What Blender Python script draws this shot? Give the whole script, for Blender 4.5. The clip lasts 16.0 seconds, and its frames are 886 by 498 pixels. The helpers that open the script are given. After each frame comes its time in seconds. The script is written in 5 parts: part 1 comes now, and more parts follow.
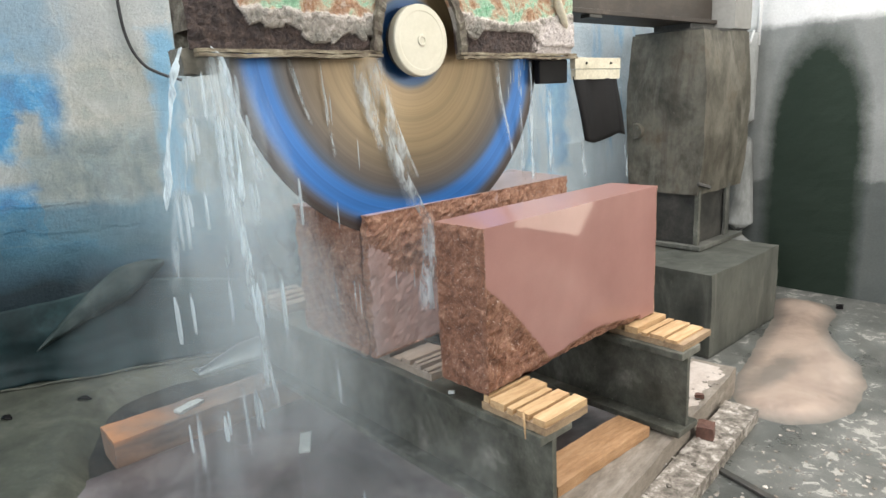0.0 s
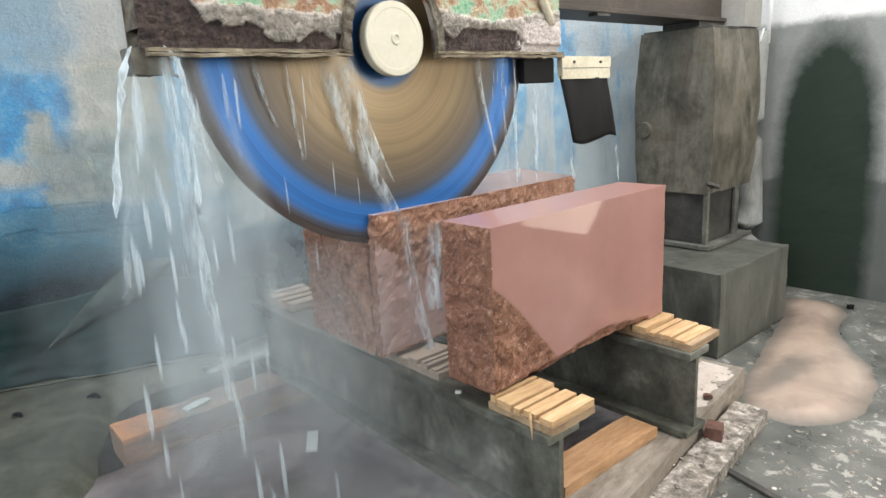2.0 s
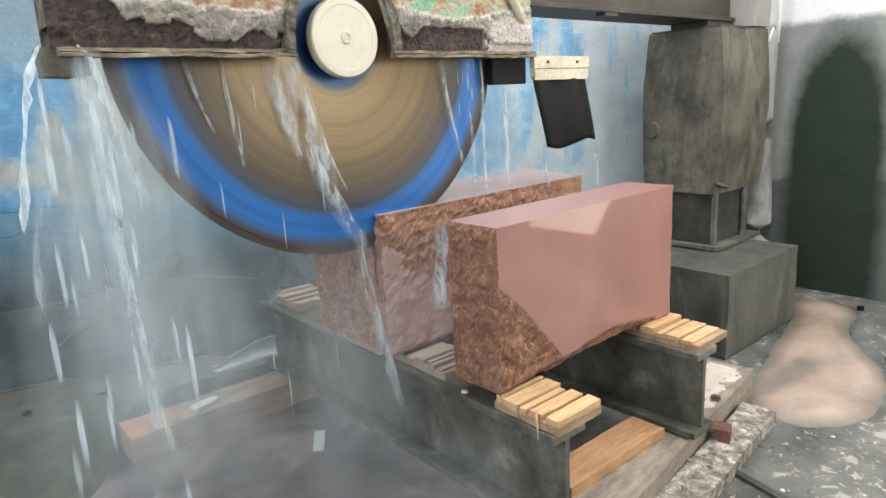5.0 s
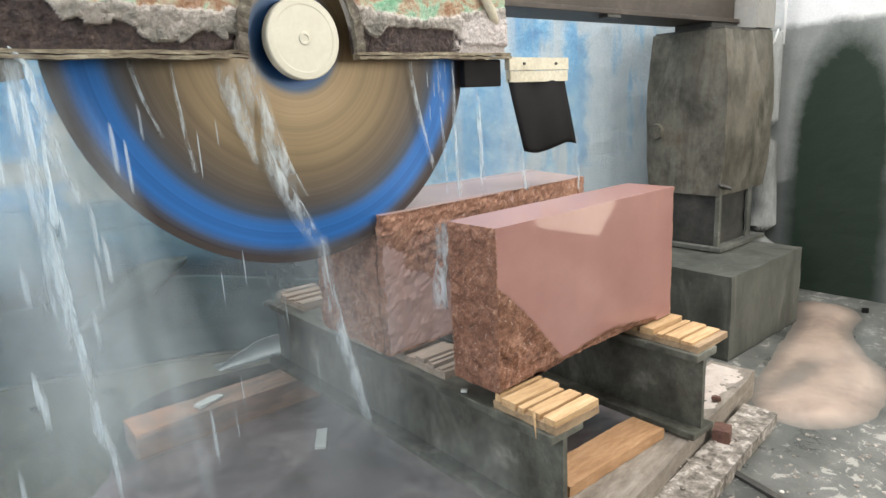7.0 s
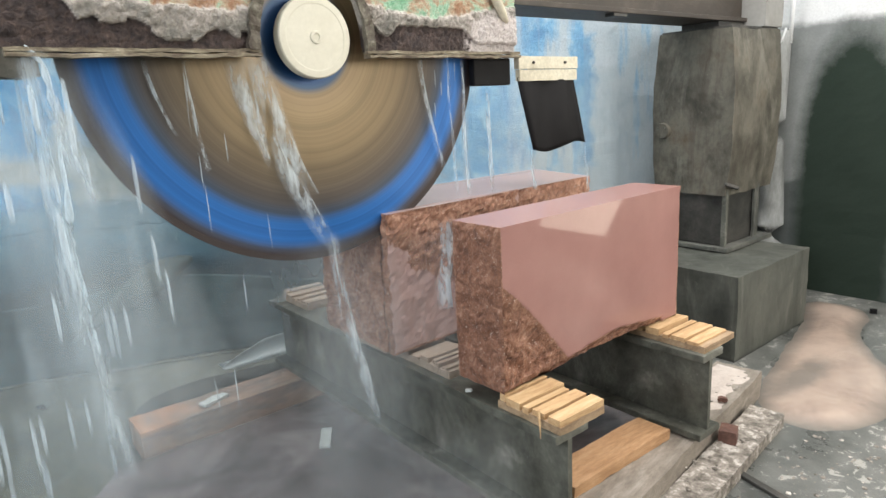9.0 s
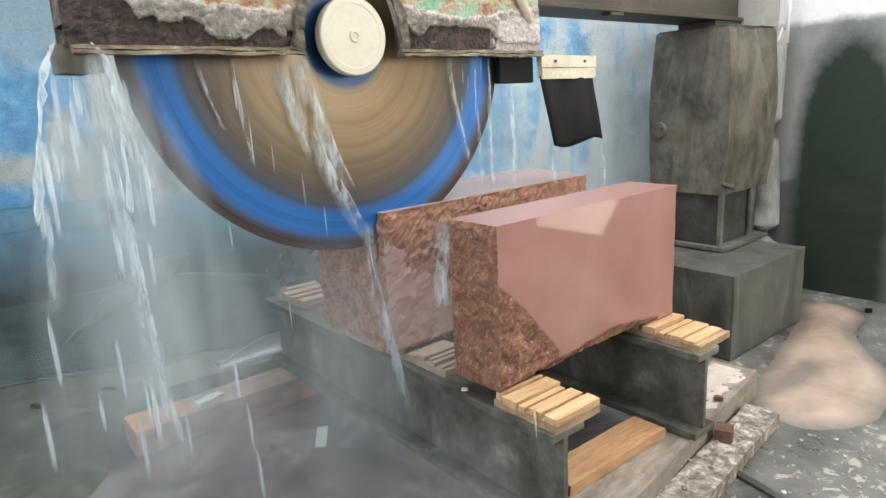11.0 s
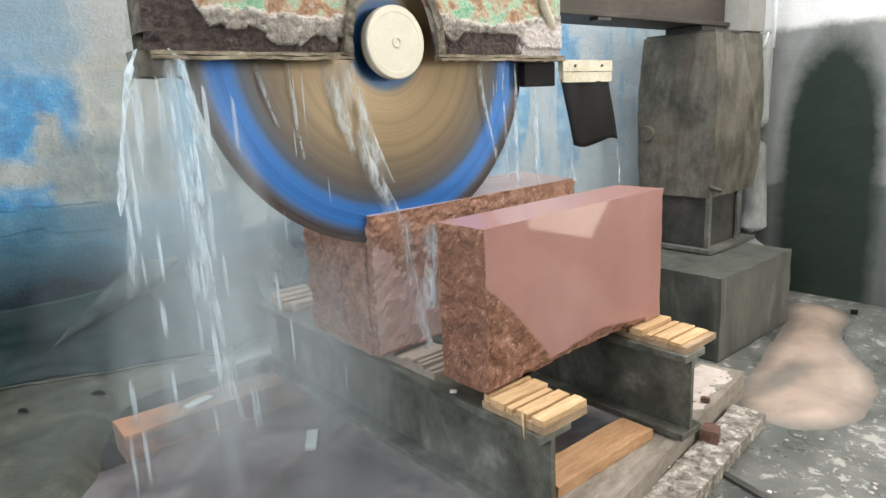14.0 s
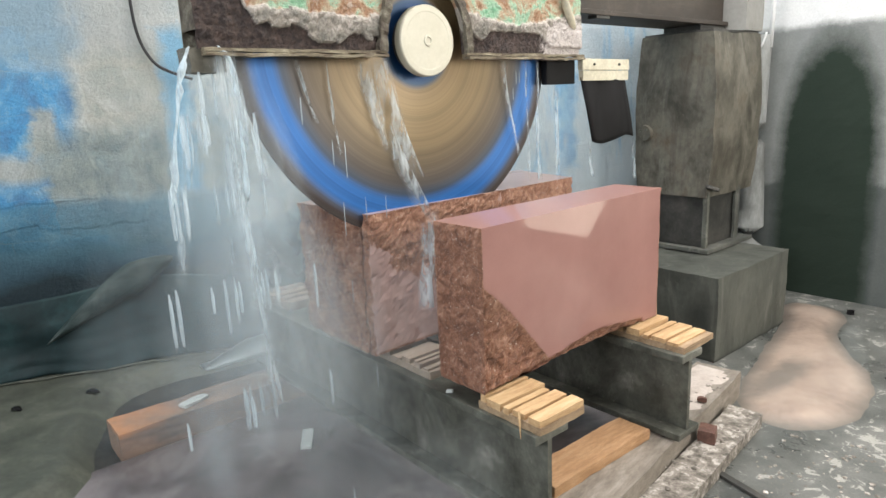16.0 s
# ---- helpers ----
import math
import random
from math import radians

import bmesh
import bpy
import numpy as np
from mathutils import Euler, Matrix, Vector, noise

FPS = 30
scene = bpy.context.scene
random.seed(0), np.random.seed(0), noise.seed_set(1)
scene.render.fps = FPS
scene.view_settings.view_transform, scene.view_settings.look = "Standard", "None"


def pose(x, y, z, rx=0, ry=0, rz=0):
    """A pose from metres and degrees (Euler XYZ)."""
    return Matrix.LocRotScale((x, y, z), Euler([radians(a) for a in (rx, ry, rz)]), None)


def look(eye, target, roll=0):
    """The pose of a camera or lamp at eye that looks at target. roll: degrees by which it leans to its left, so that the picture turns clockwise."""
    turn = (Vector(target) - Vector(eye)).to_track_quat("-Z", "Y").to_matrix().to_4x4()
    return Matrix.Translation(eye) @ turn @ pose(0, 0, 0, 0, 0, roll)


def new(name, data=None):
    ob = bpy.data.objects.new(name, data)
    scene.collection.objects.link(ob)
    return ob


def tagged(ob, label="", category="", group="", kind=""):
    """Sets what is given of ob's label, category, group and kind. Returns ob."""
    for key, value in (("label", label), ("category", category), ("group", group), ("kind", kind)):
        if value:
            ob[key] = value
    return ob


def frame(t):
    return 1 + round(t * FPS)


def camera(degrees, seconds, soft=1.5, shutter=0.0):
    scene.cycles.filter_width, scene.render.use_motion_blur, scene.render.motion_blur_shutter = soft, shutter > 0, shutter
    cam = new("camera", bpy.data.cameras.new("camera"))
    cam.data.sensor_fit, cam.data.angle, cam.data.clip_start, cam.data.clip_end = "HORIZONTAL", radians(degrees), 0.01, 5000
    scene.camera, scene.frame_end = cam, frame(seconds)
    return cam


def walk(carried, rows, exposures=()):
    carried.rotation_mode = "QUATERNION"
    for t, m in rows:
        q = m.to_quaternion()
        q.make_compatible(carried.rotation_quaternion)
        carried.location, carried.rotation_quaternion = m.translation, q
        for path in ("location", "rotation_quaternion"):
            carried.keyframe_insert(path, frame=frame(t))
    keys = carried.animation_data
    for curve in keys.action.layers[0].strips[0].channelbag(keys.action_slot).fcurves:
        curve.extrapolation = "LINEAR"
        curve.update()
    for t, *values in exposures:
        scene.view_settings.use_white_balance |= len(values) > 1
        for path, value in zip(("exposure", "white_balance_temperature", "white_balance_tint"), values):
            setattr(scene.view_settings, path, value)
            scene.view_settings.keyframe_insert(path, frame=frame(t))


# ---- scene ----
cam = camera(69.8, 16.0, shutter=0.4)
PATH = [
    (0, (1.211, -1.213, 1.356), (-0.25, 0.074, 0.9), -2.9),
    (0.5, (1.213, -1.211, 1.355), (-0.254, 0.07, 0.9), -3.0),
    (1, (1.209, -1.211, 1.355), (-0.26, 0.067, 0.898), -2.9),
    (1.5, (1.215, -1.21, 1.356), (-0.26, 0.061, 0.899), -2.9),
    (2, (1.211, -1.209, 1.357), (-0.266, 0.059, 0.899), -3.0),
    (2.5, (1.215, -1.211, 1.359), (-0.267, 0.052, 0.902), -3.0),
    (3, (1.215, -1.211, 1.357), (-0.27, 0.049, 0.902), -3.0),
    (3.5, (1.214, -1.211, 1.355), (-0.273, 0.046, 0.901), -2.9),
    (4, (1.213, -1.211, 1.355), (-0.277, 0.043, 0.901), -3.0),
    (6.5, (1.235, -1.2, 1.355), (-0.267, 0.04, 0.901), -3.0),
    (7, (1.243, -1.201, 1.356), (-0.266, 0.032, 0.904), -3.0),
    (7.5, (1.242, -1.2, 1.354), (-0.27, 0.029, 0.902), -2.9),
    (8, (1.243, -1.202, 1.352), (-0.273, 0.023, 0.903), -3.0),
    (8.5, (1.241, -1.199, 1.354), (-0.277, 0.022, 0.901), -2.9),
    (9, (1.241, -1.196, 1.352), (-0.279, 0.023, 0.901), -3.0),
    (11.5, (1.239, -1.191, 1.35), (-0.27, 0.039, 0.893), -2.8),
    (12, (1.236, -1.188, 1.35), (-0.269, 0.046, 0.891), -2.8),
    (12.5, (1.24, -1.188, 1.35), (-0.264, 0.049, 0.894), -2.8),
    (13, (1.245, -1.189, 1.354), (-0.256, 0.051, 0.899), -2.8),
    (13.5, (1.254, -1.193, 1.352), (-0.247, 0.051, 0.904), -2.9),
    (14, (1.258, -1.192, 1.352), (-0.241, 0.055, 0.906), -2.8),
    (14.5, (1.255, -1.191, 1.352), (-0.241, 0.058, 0.905), -2.7),
    (15, (1.254, -1.19, 1.353), (-0.241, 0.061, 0.905), -2.7),
    (15.5, (1.247, -1.186, 1.35), (-0.245, 0.067, 0.9), -2.6),
    (16, (1.249, -1.185, 1.352), (-0.242, 0.068, 0.9), -2.5),
]
walk(cam, [(t, look(eye, target, roll)) for t, eye, target, roll in PATH])

# ---- world and lights ----
world = bpy.data.worlds.new("world")
scene.world = world
world.use_nodes = True
_wn = world.node_tree.nodes
_sky = _wn.new("ShaderNodeTexSky")
_sky.sky_type, _sky.sun_disc = "NISHITA", False
_sky.sun_elevation, _sky.sun_rotation = radians(50), radians(120)
world.node_tree.links.new(_sky.outputs[0], _wn["Background"].inputs[0])
_wn["Background"].inputs[1].default_value = 0.1


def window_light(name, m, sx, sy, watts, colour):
    """Daylight that comes in through an opening of the hall; the back one is added as fill."""
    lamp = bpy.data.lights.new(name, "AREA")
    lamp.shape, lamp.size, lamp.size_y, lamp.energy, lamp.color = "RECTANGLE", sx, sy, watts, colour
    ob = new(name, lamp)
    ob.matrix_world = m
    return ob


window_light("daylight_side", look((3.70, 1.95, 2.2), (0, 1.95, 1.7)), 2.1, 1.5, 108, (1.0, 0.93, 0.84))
# unseen window behind the camera, added to brighten the long wall
window_light("back_fill", look((0.6, -3.40, 2.2), (0.6, 0.6, 1.8)), 3.0, 1.5, 124, (0.97, 0.98, 1.0))
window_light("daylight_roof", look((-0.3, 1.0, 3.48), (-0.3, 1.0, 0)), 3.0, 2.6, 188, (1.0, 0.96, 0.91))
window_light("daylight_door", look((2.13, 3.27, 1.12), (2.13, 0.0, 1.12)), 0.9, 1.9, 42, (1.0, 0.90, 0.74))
scene.view_settings.exposure = 0.0

# ---- materials ----


def mat(name, rough=0.6, metal=0.0):
    m = bpy.data.materials.new(name)
    m.use_nodes = True
    nt = m.node_tree
    b = nt.nodes["Principled BSDF"]
    b.inputs["Roughness"].default_value, b.inputs["Metallic"].default_value = rough, metal
    return m, nt, b


def coords(nt, space="Object", scale=(1, 1, 1)):
    tc, mp = nt.nodes.new("ShaderNodeTexCoord"), nt.nodes.new("ShaderNodeMapping")
    mp.inputs["Scale"].default_value = scale
    nt.links.new(tc.outputs[space], mp.inputs[0])
    return mp.outputs[0]


def noise_at(nt, scale, detail=6, vec=None, rough=0.6, distort=0.0):
    n = nt.nodes.new("ShaderNodeTexNoise")
    n.inputs["Scale"].default_value, n.inputs["Detail"].default_value = scale, detail
    n.inputs["Roughness"].default_value, n.inputs["Distortion"].default_value = rough, distort
    nt.links.new(vec if vec is not None else coords(nt), n.inputs["Vector"])
    return n.outputs["Fac"]


def ramp(nt, fac, stops):
    r = nt.nodes.new("ShaderNodeValToRGB")
    el = r.color_ramp.elements
    while len(el) < len(stops):
        el.new(0.5)
    for e, (p, c) in zip(el, stops):
        e.position = p
        e.color = (c, c, c, 1) if isinstance(c, (int, float)) else (*c, 1)
    nt.links.new(fac, r.inputs[0])
    return r.outputs[0]


def mix(nt, fac, a, b, mode="MIX"):
    n = nt.nodes.new("ShaderNodeMix")
    n.data_type, n.blend_type = "RGBA", mode
    for sock, v in ((n.inputs[0], fac), (n.inputs[6], a), (n.inputs[7], b)):
        if isinstance(v, bpy.types.NodeSocket):
            nt.links.new(v, sock)
        elif isinstance(v, (int, float)):
            sock.default_value = v
        else:
            sock.default_value = (*v, 1)
    return n.outputs[2]


def math_node(nt, op, a, b=0.0, c=0.0):
    n = nt.nodes.new("ShaderNodeMath")
    n.operation = op
    for sock, v in zip(n.inputs, (a, b, c)):
        if isinstance(v, bpy.types.NodeSocket):
            nt.links.new(v, sock)
        else:
            sock.default_value = v
    return n.outputs[0]


def axis(nt, vec, k):
    s = nt.nodes.new("ShaderNodeSeparateXYZ")
    nt.links.new(vec, s.inputs[0])
    return s.outputs[k]


def bump(nt, b, height, strength=0.4, dist=0.01):
    n = nt.nodes.new("ShaderNodeBump")
    n.inputs["Strength"].default_value, n.inputs["Distance"].default_value = strength, dist
    nt.links.new(height, n.inputs["Height"])
    nt.links.new(n.outputs[0], b.inputs["Normal"])


def blotchy(name, cols, scale=6.0, fine=60.0, rough=(0.5, 0.8), strength=0.4, dist=0.005, metal=0.0, fine_amt=0.35, stretch=(1, 1, 1), spread=(0.3, 0.7), streaks=0.0, streak_dark=(0.03, 0.028, 0.024), streak_pale=(0.40, 0.39, 0.36)):
    """A worn surface: colours laid over one another by a coarse noise, with fine grain and relief."""
    m, nt, b = mat(name, 0.6, metal)
    v = coords(nt, "Object", stretch)
    big, small = noise_at(nt, scale, 9, v, 0.72, 0.25), noise_at(nt, fine, 6, v, 0.7)
    lo, hi = spread
    n = len(cols) - 1
    col = ramp(nt, big, [(lo + (hi - lo) * i / max(n, 1), c) for i, c in enumerate(cols)])
    grain = ramp(nt, small, [(0.25, 1 - fine_amt), (0.75, 1 + 0.0)])
    col = mix(nt, 1.0, col, grain, "MULTIPLY")
    if streaks:
        run = noise_at(nt, 1.0, 7, coords(nt, "Object", (5, 5, 1.1)), 0.7, 0.9)
        col = mix(nt, math_node(nt, "MULTIPLY", ramp(nt, run, [(0.52, 0.0), (0.68, 1.0)]), streaks), col, streak_dark)
        col = mix(nt, math_node(nt, "MULTIPLY", ramp(nt, run, [(0.32, 1.0), (0.44, 0.0)]), streaks * 0.6), col, streak_pale)
        spot = noise_at(nt, fine * 1.6, 3, v, 0.5)
        col = mix(nt, math_node(nt, "MULTIPLY", ramp(nt, spot, [(0.70, 0.0), (0.76, 1.0)]), 0.4), col, streak_pale)
    nt.links.new(col, b.inputs["Base Color"])
    nt.links.new(math_node(nt, "MULTIPLY_ADD", small, rough[1] - rough[0], rough[0]), b.inputs["Roughness"])
    bump(nt, b, math_node(nt, "MULTIPLY_ADD", big, 0.6, small), strength, dist)
    return m


M = {}


def stone_material(name, sawn, sheen, broken):
    """Red stone: sawn and wet where the split attribute is low, broken, with crystal glints painted as pale specks,
    where it is high.
    """
    m, nt, b = mat(name, sheen)
    v = coords(nt)
    n1, n2, n3, n4 = noise_at(nt, 4, 6, v), noise_at(nt, 330, 4, v, 0.7), noise_at(nt, 24, 9, v, 0.72, 0.9), noise_at(nt, 170, 6, v, 0.75)
    col = ramp(nt, n1, [(0.3, sawn[0]), (0.7, sawn[1])])
    nt.links.new(mix(nt, 1.0, col, ramp(nt, n2, [(0.3, 0.78), (0.7, 1.0)]), "MULTIPLY"), b.inputs["Base Color"])
    nt.links.new(math_node(nt, "MULTIPLY_ADD", n1, 0.10, sheen - 0.05), b.inputs["Roughness"])
    b.inputs["Coat Weight"].default_value, b.inputs["Coat Roughness"].default_value = 0.5, 0.045
    b.inputs["Specular IOR Level"].default_value = 0.065
    bump(nt, b, n2, 0.02, 0.001)
    r = nt.nodes.new("ShaderNodeBsdfPrincipled")
    big = ramp(nt, n3, list(zip((0.30, 0.44, 0.56, 0.70), broken)))
    # sparkle of the crystals, put into the colour as near-white specks
    painted_glint = ramp(nt, noise_at(nt, 95, 4, v, 0.75), [(0.63, 0.0), (0.67, 1.0)])
    big = mix(nt, painted_glint, big, (0.90, 0.78, 0.68))
    nt.links.new(mix(nt, 1.0, big, ramp(nt, n4, [(0.28, 0.60), (0.60, 1.0)]), "MULTIPLY"), r.inputs["Base Color"])
    nt.links.new(ramp(nt, n4, [(0.35, 0.65), (0.7, 0.22)]), r.inputs["Roughness"])
    bm = nt.nodes.new("ShaderNodeBump")
    bm.inputs["Strength"].default_value, bm.inputs["Distance"].default_value = 0.9, 0.008
    nt.links.new(math_node(nt, "MULTIPLY_ADD", n3, 1.3, n4), bm.inputs["Height"])
    nt.links.new(bm.outputs[0], r.inputs["Normal"])
    at = nt.nodes.new("ShaderNodeAttribute")
    at.attribute_name = "split"
    edge = math_node(nt, "ADD", at.outputs["Fac"], math_node(nt, "MULTIPLY_ADD", noise_at(nt, 45, 6, v, 0.7), 0.5, -0.25))
    ms = nt.nodes.new("ShaderNodeMixShader")
    nt.links.new(ramp(nt, edge, [(0.48, 0.0), (0.52, 1.0)]), ms.inputs[0])
    nt.links.new(b.outputs[0], ms.inputs[1])
    nt.links.new(r.outputs[0], ms.inputs[2])
    nt.links.new(ms.outputs[0], nt.nodes["Material Output"].inputs["Surface"])
    return m


M["polished_stone"] = stone_material("polished_stone", ((0.33, 0.175, 0.155), (0.40, 0.22, 0.195)), 0.34, ((0.085, 0.038, 0.024), (0.24, 0.112, 0.070), (0.38, 0.190, 0.122), (0.64, 0.40, 0.29)))
M["wet_stone"] = stone_material("wet_stone", ((0.42, 0.285, 0.255), (0.52, 0.36, 0.325)), 0.36, ((0.12, 0.05, 0.030), (0.30, 0.145, 0.090), (0.44, 0.235, 0.155), (0.72, 0.46, 0.32)))
M["steel_grey"] = blotchy("steel_grey", [(0.036, 0.037, 0.030), (0.090, 0.094, 0.077), (0.16, 0.165, 0.138), (0.32, 0.32, 0.285)], 5, 45, (0.35, 0.7), 0.35, 0.004, 0.1, 0.45, (1, 1, 0.8), streaks=0.35)
M["column"] = blotchy("column", [(0.028, 0.026, 0.020), (0.085, 0.080, 0.062), (0.165, 0.155, 0.125), (0.11, 0.085, 0.055)], 4.5, 40, (0.4, 0.75), 0.35, 0.004, 0.1, 0.35, (1, 1, 0.7), streaks=0.6, streak_dark=(0.045, 0.035, 0.026), streak_pale=(0.30, 0.29, 0.25))
M["dark_steel"] = blotchy("dark_steel", [(0.02, 0.02, 0.02), (0.06, 0.06, 0.055), (0.12, 0.11, 0.10)], 6, 60, (0.35, 0.65), 0.3, 0.003, 0.2, streaks=0.3, streak_pale=(0.2, 0.2, 0.19))
M["segment"] = blotchy("segment", [(0.016, 0.012, 0.011), (0.040, 0.029, 0.026), (0.065, 0.05, 0.045)], 14, 90, (0.5, 0.8), 0.3, 0.002)
M["concrete"] = blotchy("concrete", [(0.045, 0.048, 0.042), (0.105, 0.11, 0.097), (0.20, 0.20, 0.178)], 3, 55, (0.45, 0.85), 0.4, 0.004, streaks=0.4)
M["pedestal"] = blotchy("pedestal", [(0.05, 0.055, 0.046), (0.105, 0.112, 0.096), (0.17, 0.175, 0.15)], 2.4, 55, (0.45, 0.85), 0.35, 0.003, 0, 0.4, (1, 1, 0.5), streaks=0.5, streak_dark=(0.025, 0.027, 0.024), streak_pale=(0.28, 0.28, 0.25))
M["ledge"] = blotchy("ledge", [(0.05, 0.055, 0.043), (0.11, 0.12, 0.093), (0.21, 0.215, 0.17)], 4, 50, (0.4, 0.8), 0.4, 0.005, streaks=0.2, streak_pale=(0.26, 0.26, 0.22))
M["timber_wet"] = blotchy("timber_wet", [(0.16, 0.13, 0.11), (0.27, 0.20, 0.16), (0.38, 0.25, 0.18), (0.46, 0.32, 0.24)], 5, 70, (0.35, 0.7), 0.5, 0.004, 0, 0.4, (3, 0.8, 3))
_nt = M["timber_wet"].node_tree
_base = _nt.nodes["Principled BSDF"].inputs["Base Color"]
_dull = mix(_nt, 1.0, _base.links[0].from_socket, (0.95, 1.0, 1.05), "MULTIPLY")
_along = math_node(_nt, "MULTIPLY_ADD", noise_at(_nt, 7, 6), 0.6, axis(_nt, coords(_nt), 1))
_fresh = math_node(_nt, "MULTIPLY", ramp(_nt, math_node(_nt, "ADD", _along, 1.0), [(0.34, 1.0), (0.56, 0.0)]), ramp(_nt, math_node(_nt, "MULTIPLY_ADD", noise_at(_nt, 14, 4), 0.05, axis(_nt, coords(_nt), 2)), [(0.135, 0.1), (0.155, 1.0)]))
_nt.links.new(mix(_nt, _fresh, _dull, (0.56, 0.27, 0.13)), _base)
M["pipe"] = blotchy("pipe", [(0.16, 0.17, 0.165), (0.32, 0.335, 0.33), (0.48, 0.495, 0.49)], 4, 50, (0.5, 0.8), 0.4, 0.004, 0, 0.3, (1, 1, 0.4), streaks=0.4)
M["kerb"] = blotchy("kerb", [(0.10, 0.09, 0.075), (0.23, 0.205, 0.175), (0.36, 0.325, 0.285), (0.70, 0.65, 0.60)], 22, 120, (0.4, 0.8), 0.5, 0.004, 0, 0.4, (1, 1, 1), (0.38, 0.62))
M["timber_old"] = blotchy("timber_old", [(0.17, 0.15, 0.125), (0.29, 0.255, 0.215), (0.44, 0.395, 0.345)], 9, 90, (0.5, 0.8), 0.5, 0.004, 0, 0.25, (3, 0.8, 2))
M["timber_orange"] = blotchy("timber_orange", [(0.36, 0.19, 0.09), (0.56, 0.33, 0.17), (0.68, 0.44, 0.26)], 12, 90, (0.45, 0.7), 0.5, 0.003, 0, 0.35, (5, 0.6, 5))
M["pine"] = blotchy("pine", [(0.40, 0.235, 0.11), (0.60, 0.40, 0.21), (0.74, 0.55, 0.33)], 8, 120, (0.45, 0.7), 0.3, 0.002, 0, 0.25, (6, 0.7, 6))
M["pine_base"] = blotchy("pine_base", [(0.22, 0.15, 0.09), (0.40, 0.28, 0.17), (0.55, 0.42, 0.28)], 8, 120, (0.5, 0.75), 0.4, 0.003, 0, 0.35, (6, 0.7, 6))
M["pine_grey"] = blotchy("pine_grey", [(0.25, 0.20, 0.15), (0.38, 0.31, 0.25), (0.48, 0.41, 0.34)], 8, 120, (0.45, 0.7), 0.3, 0.002, 0, 0.25, (6, 0.7, 6))
M["hub_paint"] = blotchy("hub_paint", [(0.52, 0.50, 0.40), (0.60, 0.58, 0.48)], 8, 70, (0.35, 0.5), 0.1, 0.001, 0, 0.1)
M["rubber"] = blotchy("rubber", [(0.004, 0.004, 0.005), (0.010, 0.010, 0.011)], 6, 60, (0.6, 0.8), 0.2, 0.002)
M["rubber"].node_tree.nodes["Principled BSDF"].inputs["Specular IOR Level"].default_value = 0.2
M["board_cream"] = blotchy("board_cream", [(0.45, 0.41, 0.30), (0.66, 0.62, 0.48), (0.72, 0.69, 0.56)], 10, 90, (0.5, 0.75), 0.3, 0.002, streaks=0.35, streak_dark=(0.2, 0.17, 0.12), streak_pale=(0.75, 0.73, 0.65))
M["lip"] = blotchy("lip", [(0.03, 0.02, 0.015), (0.13, 0.10, 0.065), (0.27, 0.235, 0.16), (0.52, 0.48, 0.37)], 30, 90, (0.5, 0.8), 0.6, 0.005, 0, 0.4, (1, 0.4, 1.5))
M["rust"] = blotchy("rust", [(0.025, 0.020, 0.016), (0.075, 0.058, 0.042), (0.16, 0.145, 0.11), (0.40, 0.38, 0.31)], 22, 80, (0.5, 0.85), 0.7, 0.006)
M["girder"] = blotchy("girder", [(0.022, 0.018, 0.014), (0.05, 0.040, 0.032), (0.10, 0.082, 0.066)], 6, 60, (0.4, 0.7), 0.3, 0.003, 0, 0.35, (1, 0.3, 1), streaks=0.3, streak_pale=(0.2, 0.17, 0.15))
M["plaster_white"] = blotchy("plaster_white", [(0.60, 0.62, 0.62), (0.74, 0.76, 0.77), (0.80, 0.81, 0.82)], 3, 45, (0.6, 0.85), 0.3, 0.004, 0, 0.12)
M["plaster_grey"] = blotchy("plaster_grey", [(0.20, 0.20, 0.19), (0.28, 0.28, 0.265), (0.34, 0.335, 0.32)], 2, 40, (0.6, 0.85), 0.3, 0.004, 0, 0.2)
M["mud"] = blotchy("mud", [(0.22, 0.175, 0.15), (0.37, 0.285, 0.235), (0.46, 0.365, 0.305), (0.41, 0.325, 0.27)], 2.2, 30, (0.25, 0.4), 0.15, 0.004, 0, 0.08)


def dark_patch_rim(m, x, y, rx, ry, colour, second=1):
    """A dark patch and a thin dark rim near the floor, both wet on the mud; second: the other axis it is measured
    along.
    """
    nt = m.node_tree
    b = nt.nodes["Principled BSDF"]
    v = coords(nt)
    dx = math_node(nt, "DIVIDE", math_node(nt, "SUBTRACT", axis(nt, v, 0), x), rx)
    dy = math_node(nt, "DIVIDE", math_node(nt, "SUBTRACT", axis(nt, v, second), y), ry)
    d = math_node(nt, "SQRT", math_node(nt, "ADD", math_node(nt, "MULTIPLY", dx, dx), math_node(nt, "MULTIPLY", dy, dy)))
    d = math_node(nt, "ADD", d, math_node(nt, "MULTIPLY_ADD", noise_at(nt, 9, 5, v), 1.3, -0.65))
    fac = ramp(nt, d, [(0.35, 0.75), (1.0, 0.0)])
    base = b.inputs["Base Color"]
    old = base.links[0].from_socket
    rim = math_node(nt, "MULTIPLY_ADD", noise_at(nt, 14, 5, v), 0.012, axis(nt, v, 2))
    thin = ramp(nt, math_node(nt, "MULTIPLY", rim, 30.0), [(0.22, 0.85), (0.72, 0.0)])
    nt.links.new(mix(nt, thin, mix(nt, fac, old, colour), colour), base)


